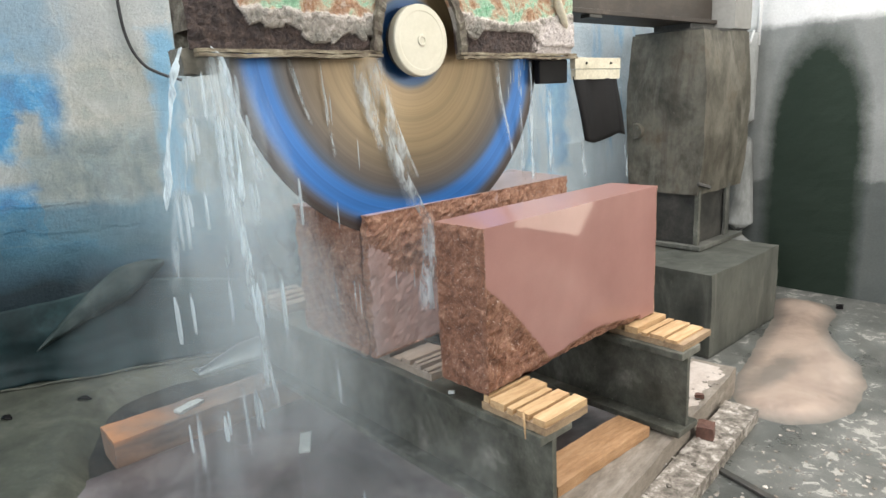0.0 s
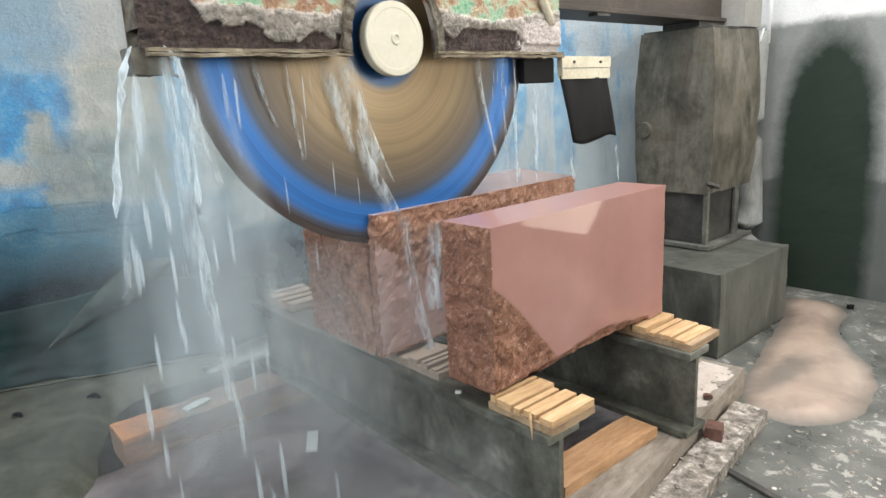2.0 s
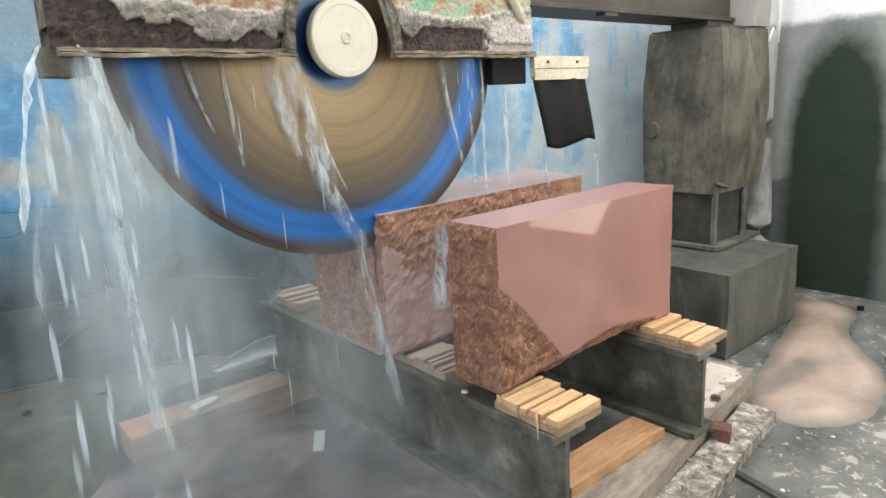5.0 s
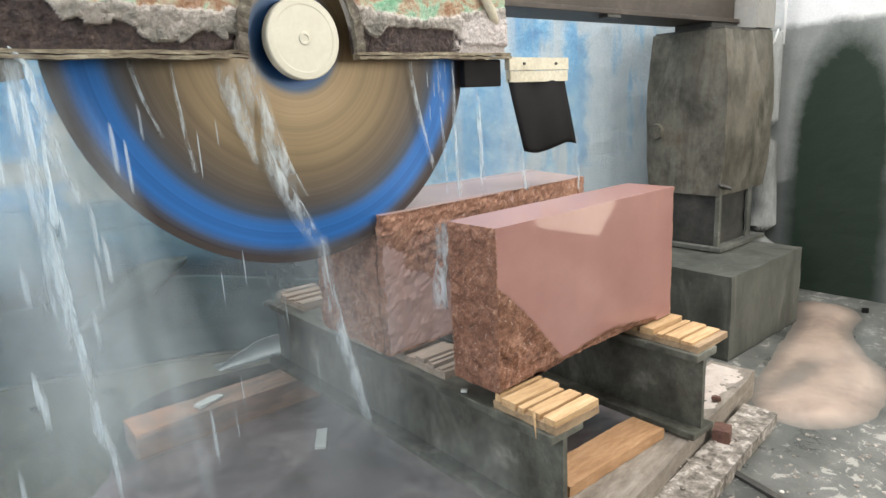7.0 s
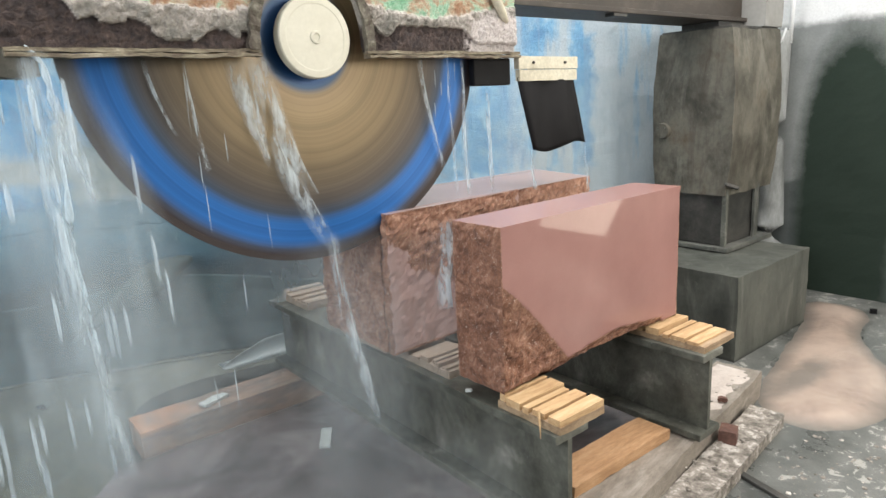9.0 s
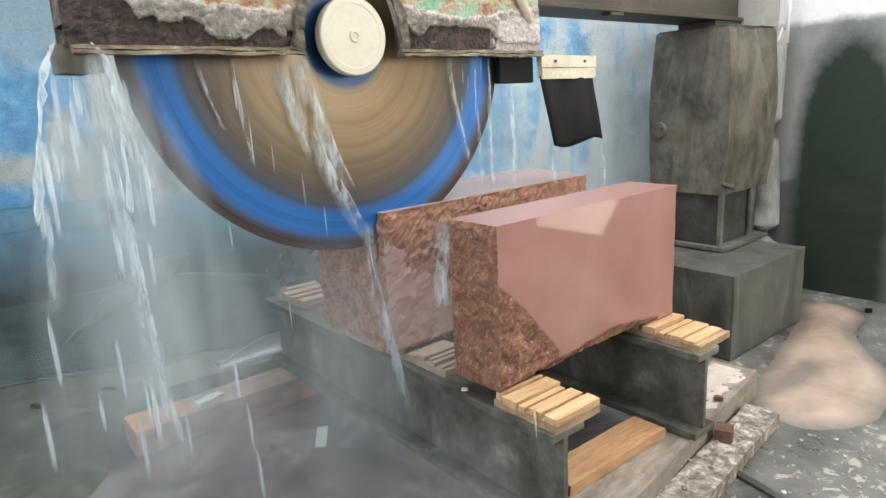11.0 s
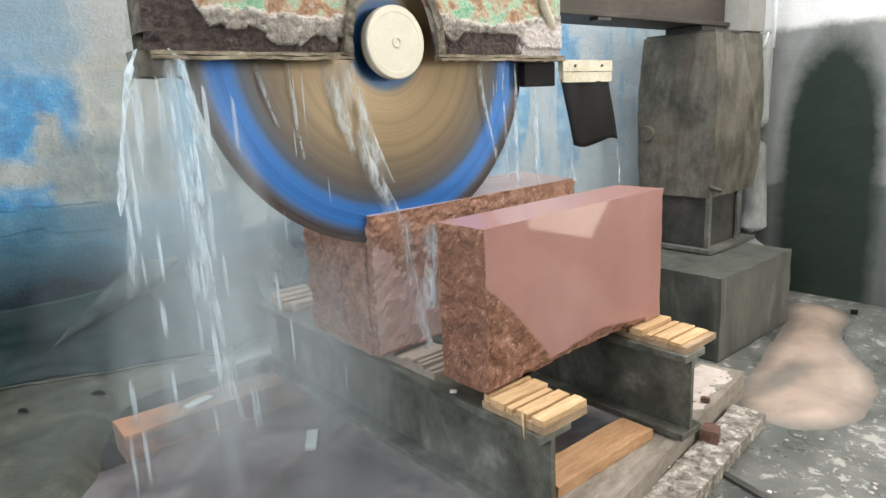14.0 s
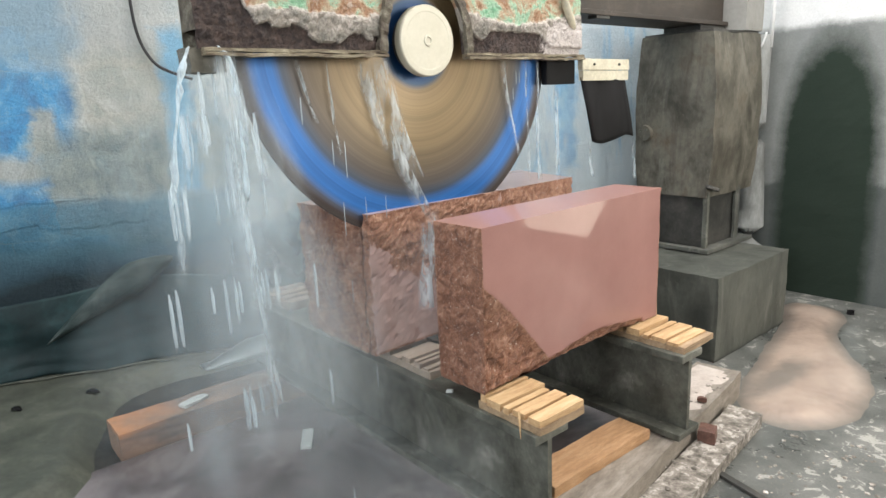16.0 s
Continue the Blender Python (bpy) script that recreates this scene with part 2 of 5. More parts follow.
# pedestal: darker upright patch on the front, darker rim along the foot
dark_patch_rim(M["pedestal"], -0.27, 0.16, 0.085, 0.26, (0.022, 0.025, 0.022), 2)
dark_patch_rim(M["mud"], 0.13, 1.80, 0.10, 0.36, (0.15, 0.14, 0.125))
M["tarp"] = blotchy("tarp", [(0.005, 0.016, 0.018), (0.010, 0.034, 0.038), (0.030, 0.080, 0.084)], 3, 40, (0.6, 0.8), 0.2, 0.004, 0, 0.2)
M["sheet"] = blotchy("sheet", [(0.30, 0.36, 0.36), (0.50, 0.56, 0.56)], 6, 60, (0.25, 0.4), 0.2, 0.003, 0, 0.15)
# paler tarp colour: the lit area of one fold is painted in
M["fold"] = blotchy("fold", [(0.012, 0.034, 0.036), (0.05, 0.08, 0.078), (0.12, 0.15, 0.14)], 5, 60, (0.5, 0.7), 0.2, 0.003)
M["sludge_pale"] = blotchy("sludge_pale", [(0.42, 0.36, 0.32), (0.60, 0.53, 0.48), (0.68, 0.62, 0.57)], 14, 90, (0.4, 0.7), 0.4, 0.003, 0, 0.25)
M["chip"] = blotchy("chip", [(0.50, 0.55, 0.53), (0.62, 0.66, 0.64)], 8, 90, (0.4, 0.6), 0.2, 0.002, 0, 0.15)
M["brick_red"] = blotchy("brick_red", [(0.10, 0.05, 0.04), (0.22, 0.11, 0.08)], 18, 90, (0.6, 0.9), 0.6, 0.004)
M["cable"] = blotchy("cable", [(0.012, 0.012, 0.014), (0.03, 0.03, 0.03)], 10, 60, (0.35, 0.5), 0.1, 0.001)
M["ceiling"] = M["plaster_white"]


def attribute(nt, name):
    at = nt.nodes.new("ShaderNodeAttribute")
    at.attribute_name = name
    return at.outputs["Fac"]


def guard_material():
    """Bare rust, grey stone crust in flakes and old green paint: coat 0, 0.5 and 1; rim marks the broken edges."""
    m, nt, b = mat("guard_crust", 0.75)
    v = coords(nt)
    n1, n2, n3 = noise_at(nt, 9, 8, v, 0.65, 0.6), noise_at(nt, 34, 8, v, 0.7, 0.3), noise_at(nt, 130, 5, v, 0.7)
    coat, rim, powder = attribute(nt, "coat"), attribute(nt, "rim"), attribute(nt, "powder")
    rust = ramp(nt, n2, [(0.30, (0.012, 0.009, 0.010)), (0.46, (0.040, 0.027, 0.025)), (0.6, (0.085, 0.058, 0.05)), (0.75, (0.22, 0.16, 0.13))])
    crust = ramp(nt, n1, [(0.32, (0.11, 0.105, 0.09)), (0.46, (0.21, 0.20, 0.175)), (0.58, (0.34, 0.31, 0.275)), (0.70, (0.56, 0.51, 0.47))])
    paint = ramp(nt, n1, [(0.38, (0.17, 0.42, 0.25)), (0.48, (0.36, 0.55, 0.40)), (0.53, (0.50, 0.40, 0.28)), (0.60, (0.33, 0.17, 0.09)), (0.70, (0.46, 0.38, 0.31))])
    soft = math_node(nt, "MULTIPLY_ADD", n3, 0.16, math_node(nt, "SUBTRACT", coat, 0.08))
    col = mix(nt, ramp(nt, soft, [(0.20, 0.0), (0.30, 1.0)]), rust, crust)
    col = mix(nt, ramp(nt, soft, [(0.70, 0.0), (0.80, 1.0)]), col, paint)
    col = mix(nt, math_node(nt, "MULTIPLY", rim, ramp(nt, n2, [(0.40, 0.0), (0.50, 1.0)])), col, (0.60, 0.55, 0.50))
    grit = ramp(nt, math_node(nt, "MULTIPLY_ADD", n2, 1.2, math_node(nt, "MULTIPLY", powder, 0.6)), [(0.78, 0.0), (0.98, 0.9)])
    col = mix(nt, grit, col, (0.62, 0.57, 0.55))
    nt.links.new(mix(nt, 1.0, col, ramp(nt, n3, [(0.2, 0.55), (0.7, 1.0)]), "MULTIPLY"), b.inputs["Base Color"])
    bump(nt, b, math_node(nt, "MULTIPLY_ADD", n2, 1.2, math_node(nt, "MULTIPLY", n3, 0.5)), 0.8, 0.010)
    return m


M["guard"] = guard_material()


def blade_material():
    """Steel with brown and blue temper rings."""
    m, nt, b = mat("blade_steel", 0.42, 0.30)
    v = coords(nt)
    y, z = axis(nt, v, 1), axis(nt, v, 2)
    r = math_node(nt, "SQRT", math_node(nt, "ADD", math_node(nt, "MULTIPLY", y, y), math_node(nt, "MULTIPLY", z, z)))
    q = math_node(nt, "ADD", r, math_node(nt, "MULTIPLY", noise_at(nt, 3, 3, v), 0.012))
    blue = (0.035, 0.18, 0.53)
    col = ramp(nt, q, [(0.125, (0.015, 0.07, 0.20)), (0.145, (0.05, 0.10, 0.18)), (0.165, (0.31, 0.228, 0.130)), (0.24, (0.30, 0.222, 0.122)), (0.34, (0.24, 0.178, 0.10)), (0.43, (0.145, 0.115, 0.08)), (0.49, (0.095, 0.088, 0.085)), (0.52, (0.07, 0.10, 0.15)), (0.550, blue), (0.600, blue), (0.627, (0.06, 0.075, 0.11)), (0.645, (0.06, 0.042, 0.038)), (0.665, (0.05, 0.038, 0.034))])
    rings = nt.nodes.new("ShaderNodeTexNoise")
    rings.noise_dimensions = "1D"
    rings.inputs["Scale"].default_value, rings.inputs["Detail"].default_value = 160, 4
    nt.links.new(r, rings.inputs["W"])
    broad = nt.nodes.new("ShaderNodeTexNoise")
    broad.noise_dimensions = "1D"
    broad.inputs["Scale"].default_value, broad.inputs["Detail"].default_value = 22, 3
    nt.links.new(r, broad.inputs["W"])
    wear = math_node(nt, "MULTIPLY", ramp(nt, rings.outputs["Fac"], [(0.3, 0.88), (0.7, 1.0)]), ramp(nt, broad.outputs["Fac"], [(0.35, 0.78), (0.65, 1.0)]))
    nt.links.new(mix(nt, 1.0, col, wear, "MULTIPLY"), b.inputs["Base Color"])
    tan = nt.nodes.new("ShaderNodeTangent")
    tan.direction_type, tan.axis = "RADIAL", "X"
    nt.links.new(tan.outputs[0], b.inputs["Tangent"])
    b.inputs["Anisotropic"].default_value = 0.8
    return m


M["blade"] = blade_material()


def wall_material():
    """Old blue paint and bare cement on the long wall; local x runs along it, z up."""
    m, nt, b = mat("wall_blue_paint", 0.75)
    v = coords(nt)
    x, z = axis(nt, v, 0), axis(nt, v, 2)
    n1, n2, n3 = noise_at(nt, 2.6, 7, v, 0.6, 0.5), noise_at(nt, 8, 8, v, 0.65, 0.3), noise_at(nt, 70, 5, v, 0.7)
    n4 = noise_at(nt, 1.3, 4, coords(nt, "Object", (1, 1, 1.6)), 0.5)
    streak = noise_at(nt, 1.0, 4, coords(nt, "Object", (4.5, 4.5, 0.7)), 0.6, 0.3)
    cement = ramp(nt, n2, [(0.36, (0.34, 0.44, 0.48)), (0.50, (0.46, 0.53, 0.54)), (0.62, (0.58, 0.61, 0.58))])
    blue = ramp(nt, n2, [(0.3, (0.04, 0.25, 0.58)), (0.48, (0.10, 0.42, 0.76)), (0.62, (0.45, 0.70, 0.86))])
    pale = ramp(nt, n2, [(0.3, (0.46, 0.56, 0.63)), (0.7, (0.60, 0.68, 0.72))])
    # the lower strip of bare cement, blue where paint has stayed, pale blue above
    lift = math_node(nt, "MULTIPLY_ADD", n4, 0.5, math_node(nt, "MULTIPLY", z, 1.0))
    blocks = nt.nodes.new("ShaderNodeTexBrick")
    for key, val in (("Scale", 1.0), ("Brick Width", 0.42), ("Row Height", 0.2), ("Mortar Size", 0.003), ("Bias", 0.0)):
        blocks.inputs[key].default_value = val
    blocks.inputs["Color1"].default_value, blocks.inputs["Color2"].default_value, blocks.inputs["Mortar"].default_value = (0, 0, 0, 1), (1, 1, 1, 1), (0.3, 0.3, 0.3, 1)
    xz = nt.nodes.new("ShaderNodeCombineXYZ")
    nt.links.new(math_node(nt, "MULTIPLY_ADD", n2, 0.10, x), xz.inputs[0])
    nt.links.new(math_node(nt, "MULTIPLY_ADD", n2, 0.06, z), xz.inputs[1])
    nt.links.new(xz.outputs[0], blocks.inputs["Vector"])
    cell = math_node(nt, "MULTIPLY", blocks.outputs["Color"], 0.45)
    paint = math_node(nt, "ADD", math_node(nt, "MULTIPLY_ADD", x, -0.62, 1.97), math_node(nt, "MULTIPLY_ADD", n1, 1.3, -0.72))
    paint = math_node(nt, "ADD", math_node(nt, "ADD", paint, cell), math_node(nt, "MULTIPLY_ADD", n2, 1.5, -0.75))
    col = mix(nt, ramp(nt, paint, [(0.02, 0.0), (0.30, 1.0)]), cement, blue)
    col = mix(nt, ramp(nt, lift, [(1.58, 0.0), (1.88, 0.85)]), col, pale)
    far = mix(nt, math_node(nt, "MULTIPLY", ramp(nt, math_node(nt, "MULTIPLY_ADD", math_node(nt, "SUBTRACT", 5.9, x), 0.10, streak), [(0.50, 0.0), (0.58, 1.0)]), 0.85), pale, blue)
    to_far = ramp(nt, math_node(nt, "MULTIPLY_ADD", n2, 0.10, math_node(nt, "MULTIPLY", x, 0.1)), [(0.52, 0.0), (0.56, 1.0)])
    col = mix(nt, to_far, col, far)
    wx = math_node(nt, "MULTIPLY_ADD", n2, 0.16, math_node(nt, "SUBTRACT", x, 0.08))
    wz = math_node(nt, "MULTIPLY_ADD", n1, 0.16, math_node(nt, "SUBTRACT", z, 0.08))

    def patch(x0, x1, z0, z1, soft, amount):
        """A painted or bare field of the wall with a wandering edge."""
        sides = [math_node(nt, "SUBTRACT", wx, x0), math_node(nt, "SUBTRACT", x1, wx), math_node(nt, "SUBTRACT", wz, z0), math_node(nt, "SUBTRACT", z1, wz)]
        d = sides[0]
        for q in sides[1:]:
            d = math_node(nt, "MINIMUM", d, q)
        n = nt.nodes.new("ShaderNodeMapRange")
        n.inputs["From Min"].default_value, n.inputs["From Max"].default_value, n.inputs["To Max"].default_value = -soft, soft, amount
        nt.links.new(d, n.inputs[0])
        return n.outputs[0]
    sky_blue = ramp(nt, n2, [(0.34, (0.05, 0.25, 0.55)), (0.50, (0.10, 0.36, 0.66)), (0.66, (0.22, 0.46, 0.66))])
    cream = ramp(nt, n2, [(0.34, (0.40, 0.44, 0.41)), (0.50, (0.50, 0.51, 0.45)), (0.66, (0.62, 0.62, 0.56))])
    putty = ramp(nt, n2, [(0.34, (0.22, 0.28, 0.275)), (0.62, (0.38, 0.42, 0.385))])
    for box_at, soft, amount, tone in (((-1, 3.35, 1.56, 4), 0.10, 0.85, (0.30, 0.44, 0.54)), ((3.30, 3.75, 1.62, 4), 0.08, 0.85, (0.50, 0.52, 0.50)), ((-1, 3.26, 1.17, 1.56), 0.04, 0.75, sky_blue), ((3.06, 3.16, 1.18, 1.40), 0.02, 0.9, cream), ((3.26, 3.68, 1.26, 1.66), 0.06, 0.9, cream), ((3.06, 4.1, 0.95, 1.27), 0.05, 0.85, putty), ((-1, 3.06, 1.04, 1.19), 0.03, 0.85, cream), ((-1, 3.07, 0.94, 1.05), 0.03, 0.8, sky_blue), ((3.66, 3.78, 0.95, 1.75), 0.03, 0.8, (0.20, 0.48, 0.70)), ((5.15, 5.5, 0.9, 1.50), 0.08, 0.75, sky_blue), ((5.52, 5.66, 1.5, 2.3), 0.04, 0.8, sky_blue), ((5.92, 6.02, 0.9, 1.7), 0.03, 0.8, sky_blue)):
        col = mix(nt, patch(*box_at, soft, amount), col, tone)
    col = mix(nt, patch(4.6, 9, -1, 4, 0.2, 0.3), col, (0.28, 0.38, 0.44))
    lip1 = patch(-1, 3.30, 0.945, 4, 0.006, 1.0)
    lip2 = patch(-1, 3.50, 0.82, 4, 0.006, 1.0)
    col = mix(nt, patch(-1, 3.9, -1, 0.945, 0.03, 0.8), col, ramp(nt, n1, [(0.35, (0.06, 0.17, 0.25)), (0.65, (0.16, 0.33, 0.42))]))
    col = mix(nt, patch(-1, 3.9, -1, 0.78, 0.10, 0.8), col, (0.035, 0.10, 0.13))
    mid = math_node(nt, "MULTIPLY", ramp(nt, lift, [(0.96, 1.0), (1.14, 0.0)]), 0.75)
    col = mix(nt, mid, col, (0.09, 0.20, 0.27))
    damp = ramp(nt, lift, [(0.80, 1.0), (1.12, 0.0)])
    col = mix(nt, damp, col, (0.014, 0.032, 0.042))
    nt.links.new(mix(nt, 1.0, col, ramp(nt, n3, [(0.25, 0.8), (0.7, 1.0)]), "MULTIPLY"), b.inputs["Base Color"])
    bump(nt, b, math_node(nt, "ADD", math_node(nt, "MULTIPLY_ADD", n2, 2.0, n3), math_node(nt, "ADD", math_node(nt, "MULTIPLY", blocks.outputs["Fac"], -0.15), math_node(nt, "MULTIPLY", math_node(nt, "ADD", lip1, lip2), 0.7))), 0.7, 0.010)
    return m


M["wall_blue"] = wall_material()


def far_wall_material():
    """Grey whitewash over cement, with a tall dark damp stain; local x runs along the wall, z up."""
    m, nt, b = mat("wall_grey_whitewash", 0.8)
    v = coords(nt)
    x, z = axis(nt, v, 0), axis(nt, v, 2)
    n1, n2, n3 = noise_at(nt, 2.5, 7, v, 0.6, 0.4), noise_at(nt, 9, 8, v, 0.65), noise_at(nt, 80, 5, v, 0.7)
    white = ramp(nt, n1, [(0.3, (0.66, 0.68, 0.69)), (0.7, (0.80, 0.81, 0.81))])
    grey = ramp(nt, n1, [(0.3, (0.19, 0.205, 0.205)), (0.7, (0.29, 0.305, 0.30))])
    upper = ramp(nt, math_node(nt, "MULTIPLY_ADD", n2, 0.035, math_node(nt, "MULTIPLY", z, 0.5)), [(0.862, 0.0), (0.885, 1.0)])
    col = mix(nt, upper, grey, white)
    dx = math_node(nt, "DIVIDE", math_node(nt, "SUBTRACT", x, 0.585), 0.29)
    dz = math_node(nt, "DIVIDE", math_node(nt, "MAXIMUM", math_node(nt, "SUBTRACT", z, 0.95), 0.0), 0.72)
    d = math_node(nt, "ADD", math_node(nt, "MULTIPLY", dx, dx), math_node(nt, "MULTIPLY", dz, dz))
    d = math_node(nt, "ADD", math_node(nt, "MULTIPLY_ADD", n2, 0.5, d), math_node(nt, "MULTIPLY_ADD", n3, 0.06, -0.12))
    stain = ramp(nt, math_node(nt, "MULTIPLY", d, 0.5), [(0.40, 1.0), (0.72, 0.0)])
    low = ramp(nt, math_node(nt, "MULTIPLY_ADD", n1, 0.5, z), [(0.95, 0.92), (1.75, 0.0)])
    col = mix(nt, math_node(nt, "MULTIPLY", low, 0.8), col, (0.055, 0.068, 0.066))
    col = mix(nt, stain, col, (0.009, 0.022, 0.013))
    nt.links.new(mix(nt, 1.0, col, ramp(nt, n3, [(0.25, 0.82), (0.7, 1.0)]), "MULTIPLY"), b.inputs["Base Color"])
    bump(nt, b, math_node(nt, "MULTIPLY_ADD", n2, 1.5, n3), 0.4, 0.005)
    return m


M["wall_far"] = far_wall_material()


def floor_material():
    """Wet dark cement with pale splashes of dried sludge."""
    m, nt, b = mat("floor_wet", 0.4)
    v = coords(nt)
    n1, n2, n3 = noise_at(nt, 2.2, 6, v, 0.6, 0.3), noise_at(nt, 17, 7, v, 0.68, 0.6), noise_at(nt, 110, 5, v, 0.7)
    base = ramp(nt, n1, [(0.3, (0.065, 0.07, 0.066)), (0.5, (0.12, 0.127, 0.119)), (0.7, (0.20, 0.205, 0.195))])
    spots = ramp(nt, math_node(nt, "MULTIPLY_ADD", n1, 0.55, n2), [(0.862, 0.0), (0.90, 1.0)])
    col = mix(nt, math_node(nt, "MULTIPLY", ramp(nt, noise_at(nt, 5, 6, v, 0.65, 0.5), [(0.46, 0.0), (0.64, 0.6)]), 0.7), base, (0.25, 0.25, 0.235))
    col = mix(nt, math_node(nt, "MULTIPLY", spots, 0.65), col, (0.50, 0.49, 0.45))
    nt.links.new(mix(nt, 1.0, col, ramp(nt, n3, [(0.25, 0.7), (0.7, 1.0)]), "MULTIPLY"), b.inputs["Base Color"])
    nt.links.new(ramp(nt, n1, [(0.35, 0.18), (0.65, 0.6)]), b.inputs["Roughness"])
    bump(nt, b, math_node(nt, "MULTIPLY_ADD", n2, 1.2, n3), 0.35, 0.004)
    return m


M["floor"] = floor_material()


def slurry_material():
    m, nt, b = mat("slurry", 0.2)
    v = coords(nt)
    n1, n2 = noise_at(nt, 2.5, 6, v, 0.6, 0.8), noise_at(nt, 30, 5, v, 0.6)
    nt.links.new(ramp(nt, n1, [(0.3, (0.07, 0.062, 0.063)), (0.5, (0.135, 0.12, 0.122)), (0.7, (0.25, 0.225, 0.225))]), b.inputs["Base Color"])
    bump(nt, b, math_node(nt, "MULTIPLY_ADD", n1, 1.0, math_node(nt, "MULTIPLY", n2, 0.6)), 0.35, 0.01)
    return m


M["slurry"] = slurry_material()


def water_material(name, density, stretch, lo, hi, edges=False):
    """White, aerated water: threads of diffuse white in clear gaps. edges: thins out towards the piece's sides and foot."""
    m = bpy.data.materials.new(name)
    m.use_nodes = True
    nt = m.node_tree
    nt.nodes.remove(nt.nodes["Principled BSDF"])
    out = nt.nodes["Material Output"]
    clear, white = nt.nodes.new("ShaderNodeBsdfTransparent"), nt.nodes.new("ShaderNodeBsdfDiffuse")
    thin = nt.nodes.new("ShaderNodeBsdfTranslucent")
    white.inputs[0].default_value = thin.inputs[0].default_value = (0.76, 0.86, 0.91, 1)
    both, add = nt.nodes.new("ShaderNodeMixShader"), nt.nodes.new("ShaderNodeMixShader")
    both.inputs[0].default_value = 0.45
    nt.links.new(white.outputs[0], both.inputs[1])
    nt.links.new(thin.outputs[0], both.inputs[2])
    f = ramp(nt, noise_at(nt, 1.0, 5, coords(nt, "Object", stretch), 0.6, 0.2), [(lo, 0.0), (hi, 1.0)])
    f = math_node(nt, "MULTIPLY", f, density)
    if edges:
        g = coords(nt, "UV")
        u, w = axis(nt, g, 0), axis(nt, g, 1)
        side = math_node(nt, "MULTIPLY", math_node(nt, "MULTIPLY", u, math_node(nt, "SUBTRACT", 1.0, u)), 4.0)
        foot = math_node(nt, "MULTIPLY", math_node(nt, "MULTIPLY", w, math_node(nt, "SUBTRACT", 1.0, w)), 4.0)
        f = math_node(nt, "MULTIPLY", f, math_node(nt, "MULTIPLY", math_node(nt, "POWER", side, 0.8), math_node(nt, "POWER", foot, 0.5)))
    nt.links.new(f, add.inputs[0])
    nt.links.new(clear.outputs[0], add.inputs[1])
    nt.links.new(both.outputs[0], add.inputs[2])
    nt.links.new(add.outputs[0], out.inputs["Surface"])
    return m


M["veil"] = water_material("water_veil", 0.48, (11, 11, 0.6), 0.12, 0.90, True)
M["mist"] = water_material("water_mist", 0.16, (2.2, 2.2, 1.6), 0.25, 0.75, True)
M["jet"] = water_material("water_jet", 0.74, (45, 45, 7), 0.26, 0.60)
M["foam"] = water_material("water_foam", 0.98, (40, 40, 14), 0.34, 0.52, True)
M["ribbon"] = water_material("water_ribbon", 0.95, (30, 30, 6), 0.38, 0.64, True)
M["band"] = water_material("water_band", 0.90, (26, 26, 3.5), 0.40, 0.66, True)
M["trickle"] = water_material("water_trickle", 0.80, (40, 40, 9), 0.36, 0.62, True)
M["haze"] = water_material("water_haze", 0.36, (5, 5, 1.0), 0.20, 0.80, True)
M["gush"] = water_material("water_gush", 0.34, (16, 16, 2), 0.20, 0.85, True)
M["bank"] = water_material("water_bank", 0.6, (2.5, 2.5, 1.4), 0.10, 0.80, True)
M["drop"] = water_material("water_drop", 0.50, (40, 40, 7), 0.15, 0.75)

# ---- building helpers ----
ORIGIN = {}


def thing(name, at, label, category, group="", kind=""):
    ob = new(name)
    ob.location = at
    ORIGIN[ob.name] = Vector(at)
    return tagged(ob, label, category, group, kind)


def link(name, bm, material, parent=None, label="", smooth=False):
    """Links a bmesh, given in the world's space, as one mesh."""
    if parent is not None:
        bmesh.ops.translate(bm, verts=bm.verts, vec=-ORIGIN[parent.name])
    me = bpy.data.meshes.new(name)
    bmesh.ops.recalc_face_normals(bm, faces=bm.faces)
    bm.to_mesh(me)
    bm.free()
    for mt in (material if isinstance(material, (list, tuple)) else [material]):
        me.materials.append(mt)
    if smooth:
        for p in me.polygons:
            p.use_smooth = True
    ob = new(name, me)
    if parent is not None:
        ob.parent = parent
        ORIGIN[ob.name] = ORIGIN[parent.name].copy()
    else:
        ORIGIN[ob.name] = Vector((0, 0, 0))
    if label:
        tagged(ob, label)
    return ob


def part(name, bm, material, parent, label="", smooth=False):
    return link(name, bm, material, parent, label, smooth)


def box(x0, x1, y0, y1, z0, z1, bevel=0.004, bm=None, m=None):
    own = bmesh.new()
    bmesh.ops.create_cube(own, size=1.0)
    for v in own.verts:
        v.co = Vector(((x0 + x1) / 2 + v.co.x * (x1 - x0), (y0 + y1) / 2 + v.co.y * (y1 - y0), (z0 + z1) / 2 + v.co.z * (z1 - z0)))
    if bevel:
        bmesh.ops.bevel(own, geom=own.edges[:], offset=bevel, segments=2, affect="EDGES", profile=0.6)
    if m is not None:
        bmesh.ops.transform(own, matrix=m, verts=own.verts)
    if bm is None:
        return own
    me = bpy.data.meshes.new("tmp")
    own.to_mesh(me)
    own.free()
    bm.from_mesh(me)
    bpy.data.meshes.remove(me)
    return bm


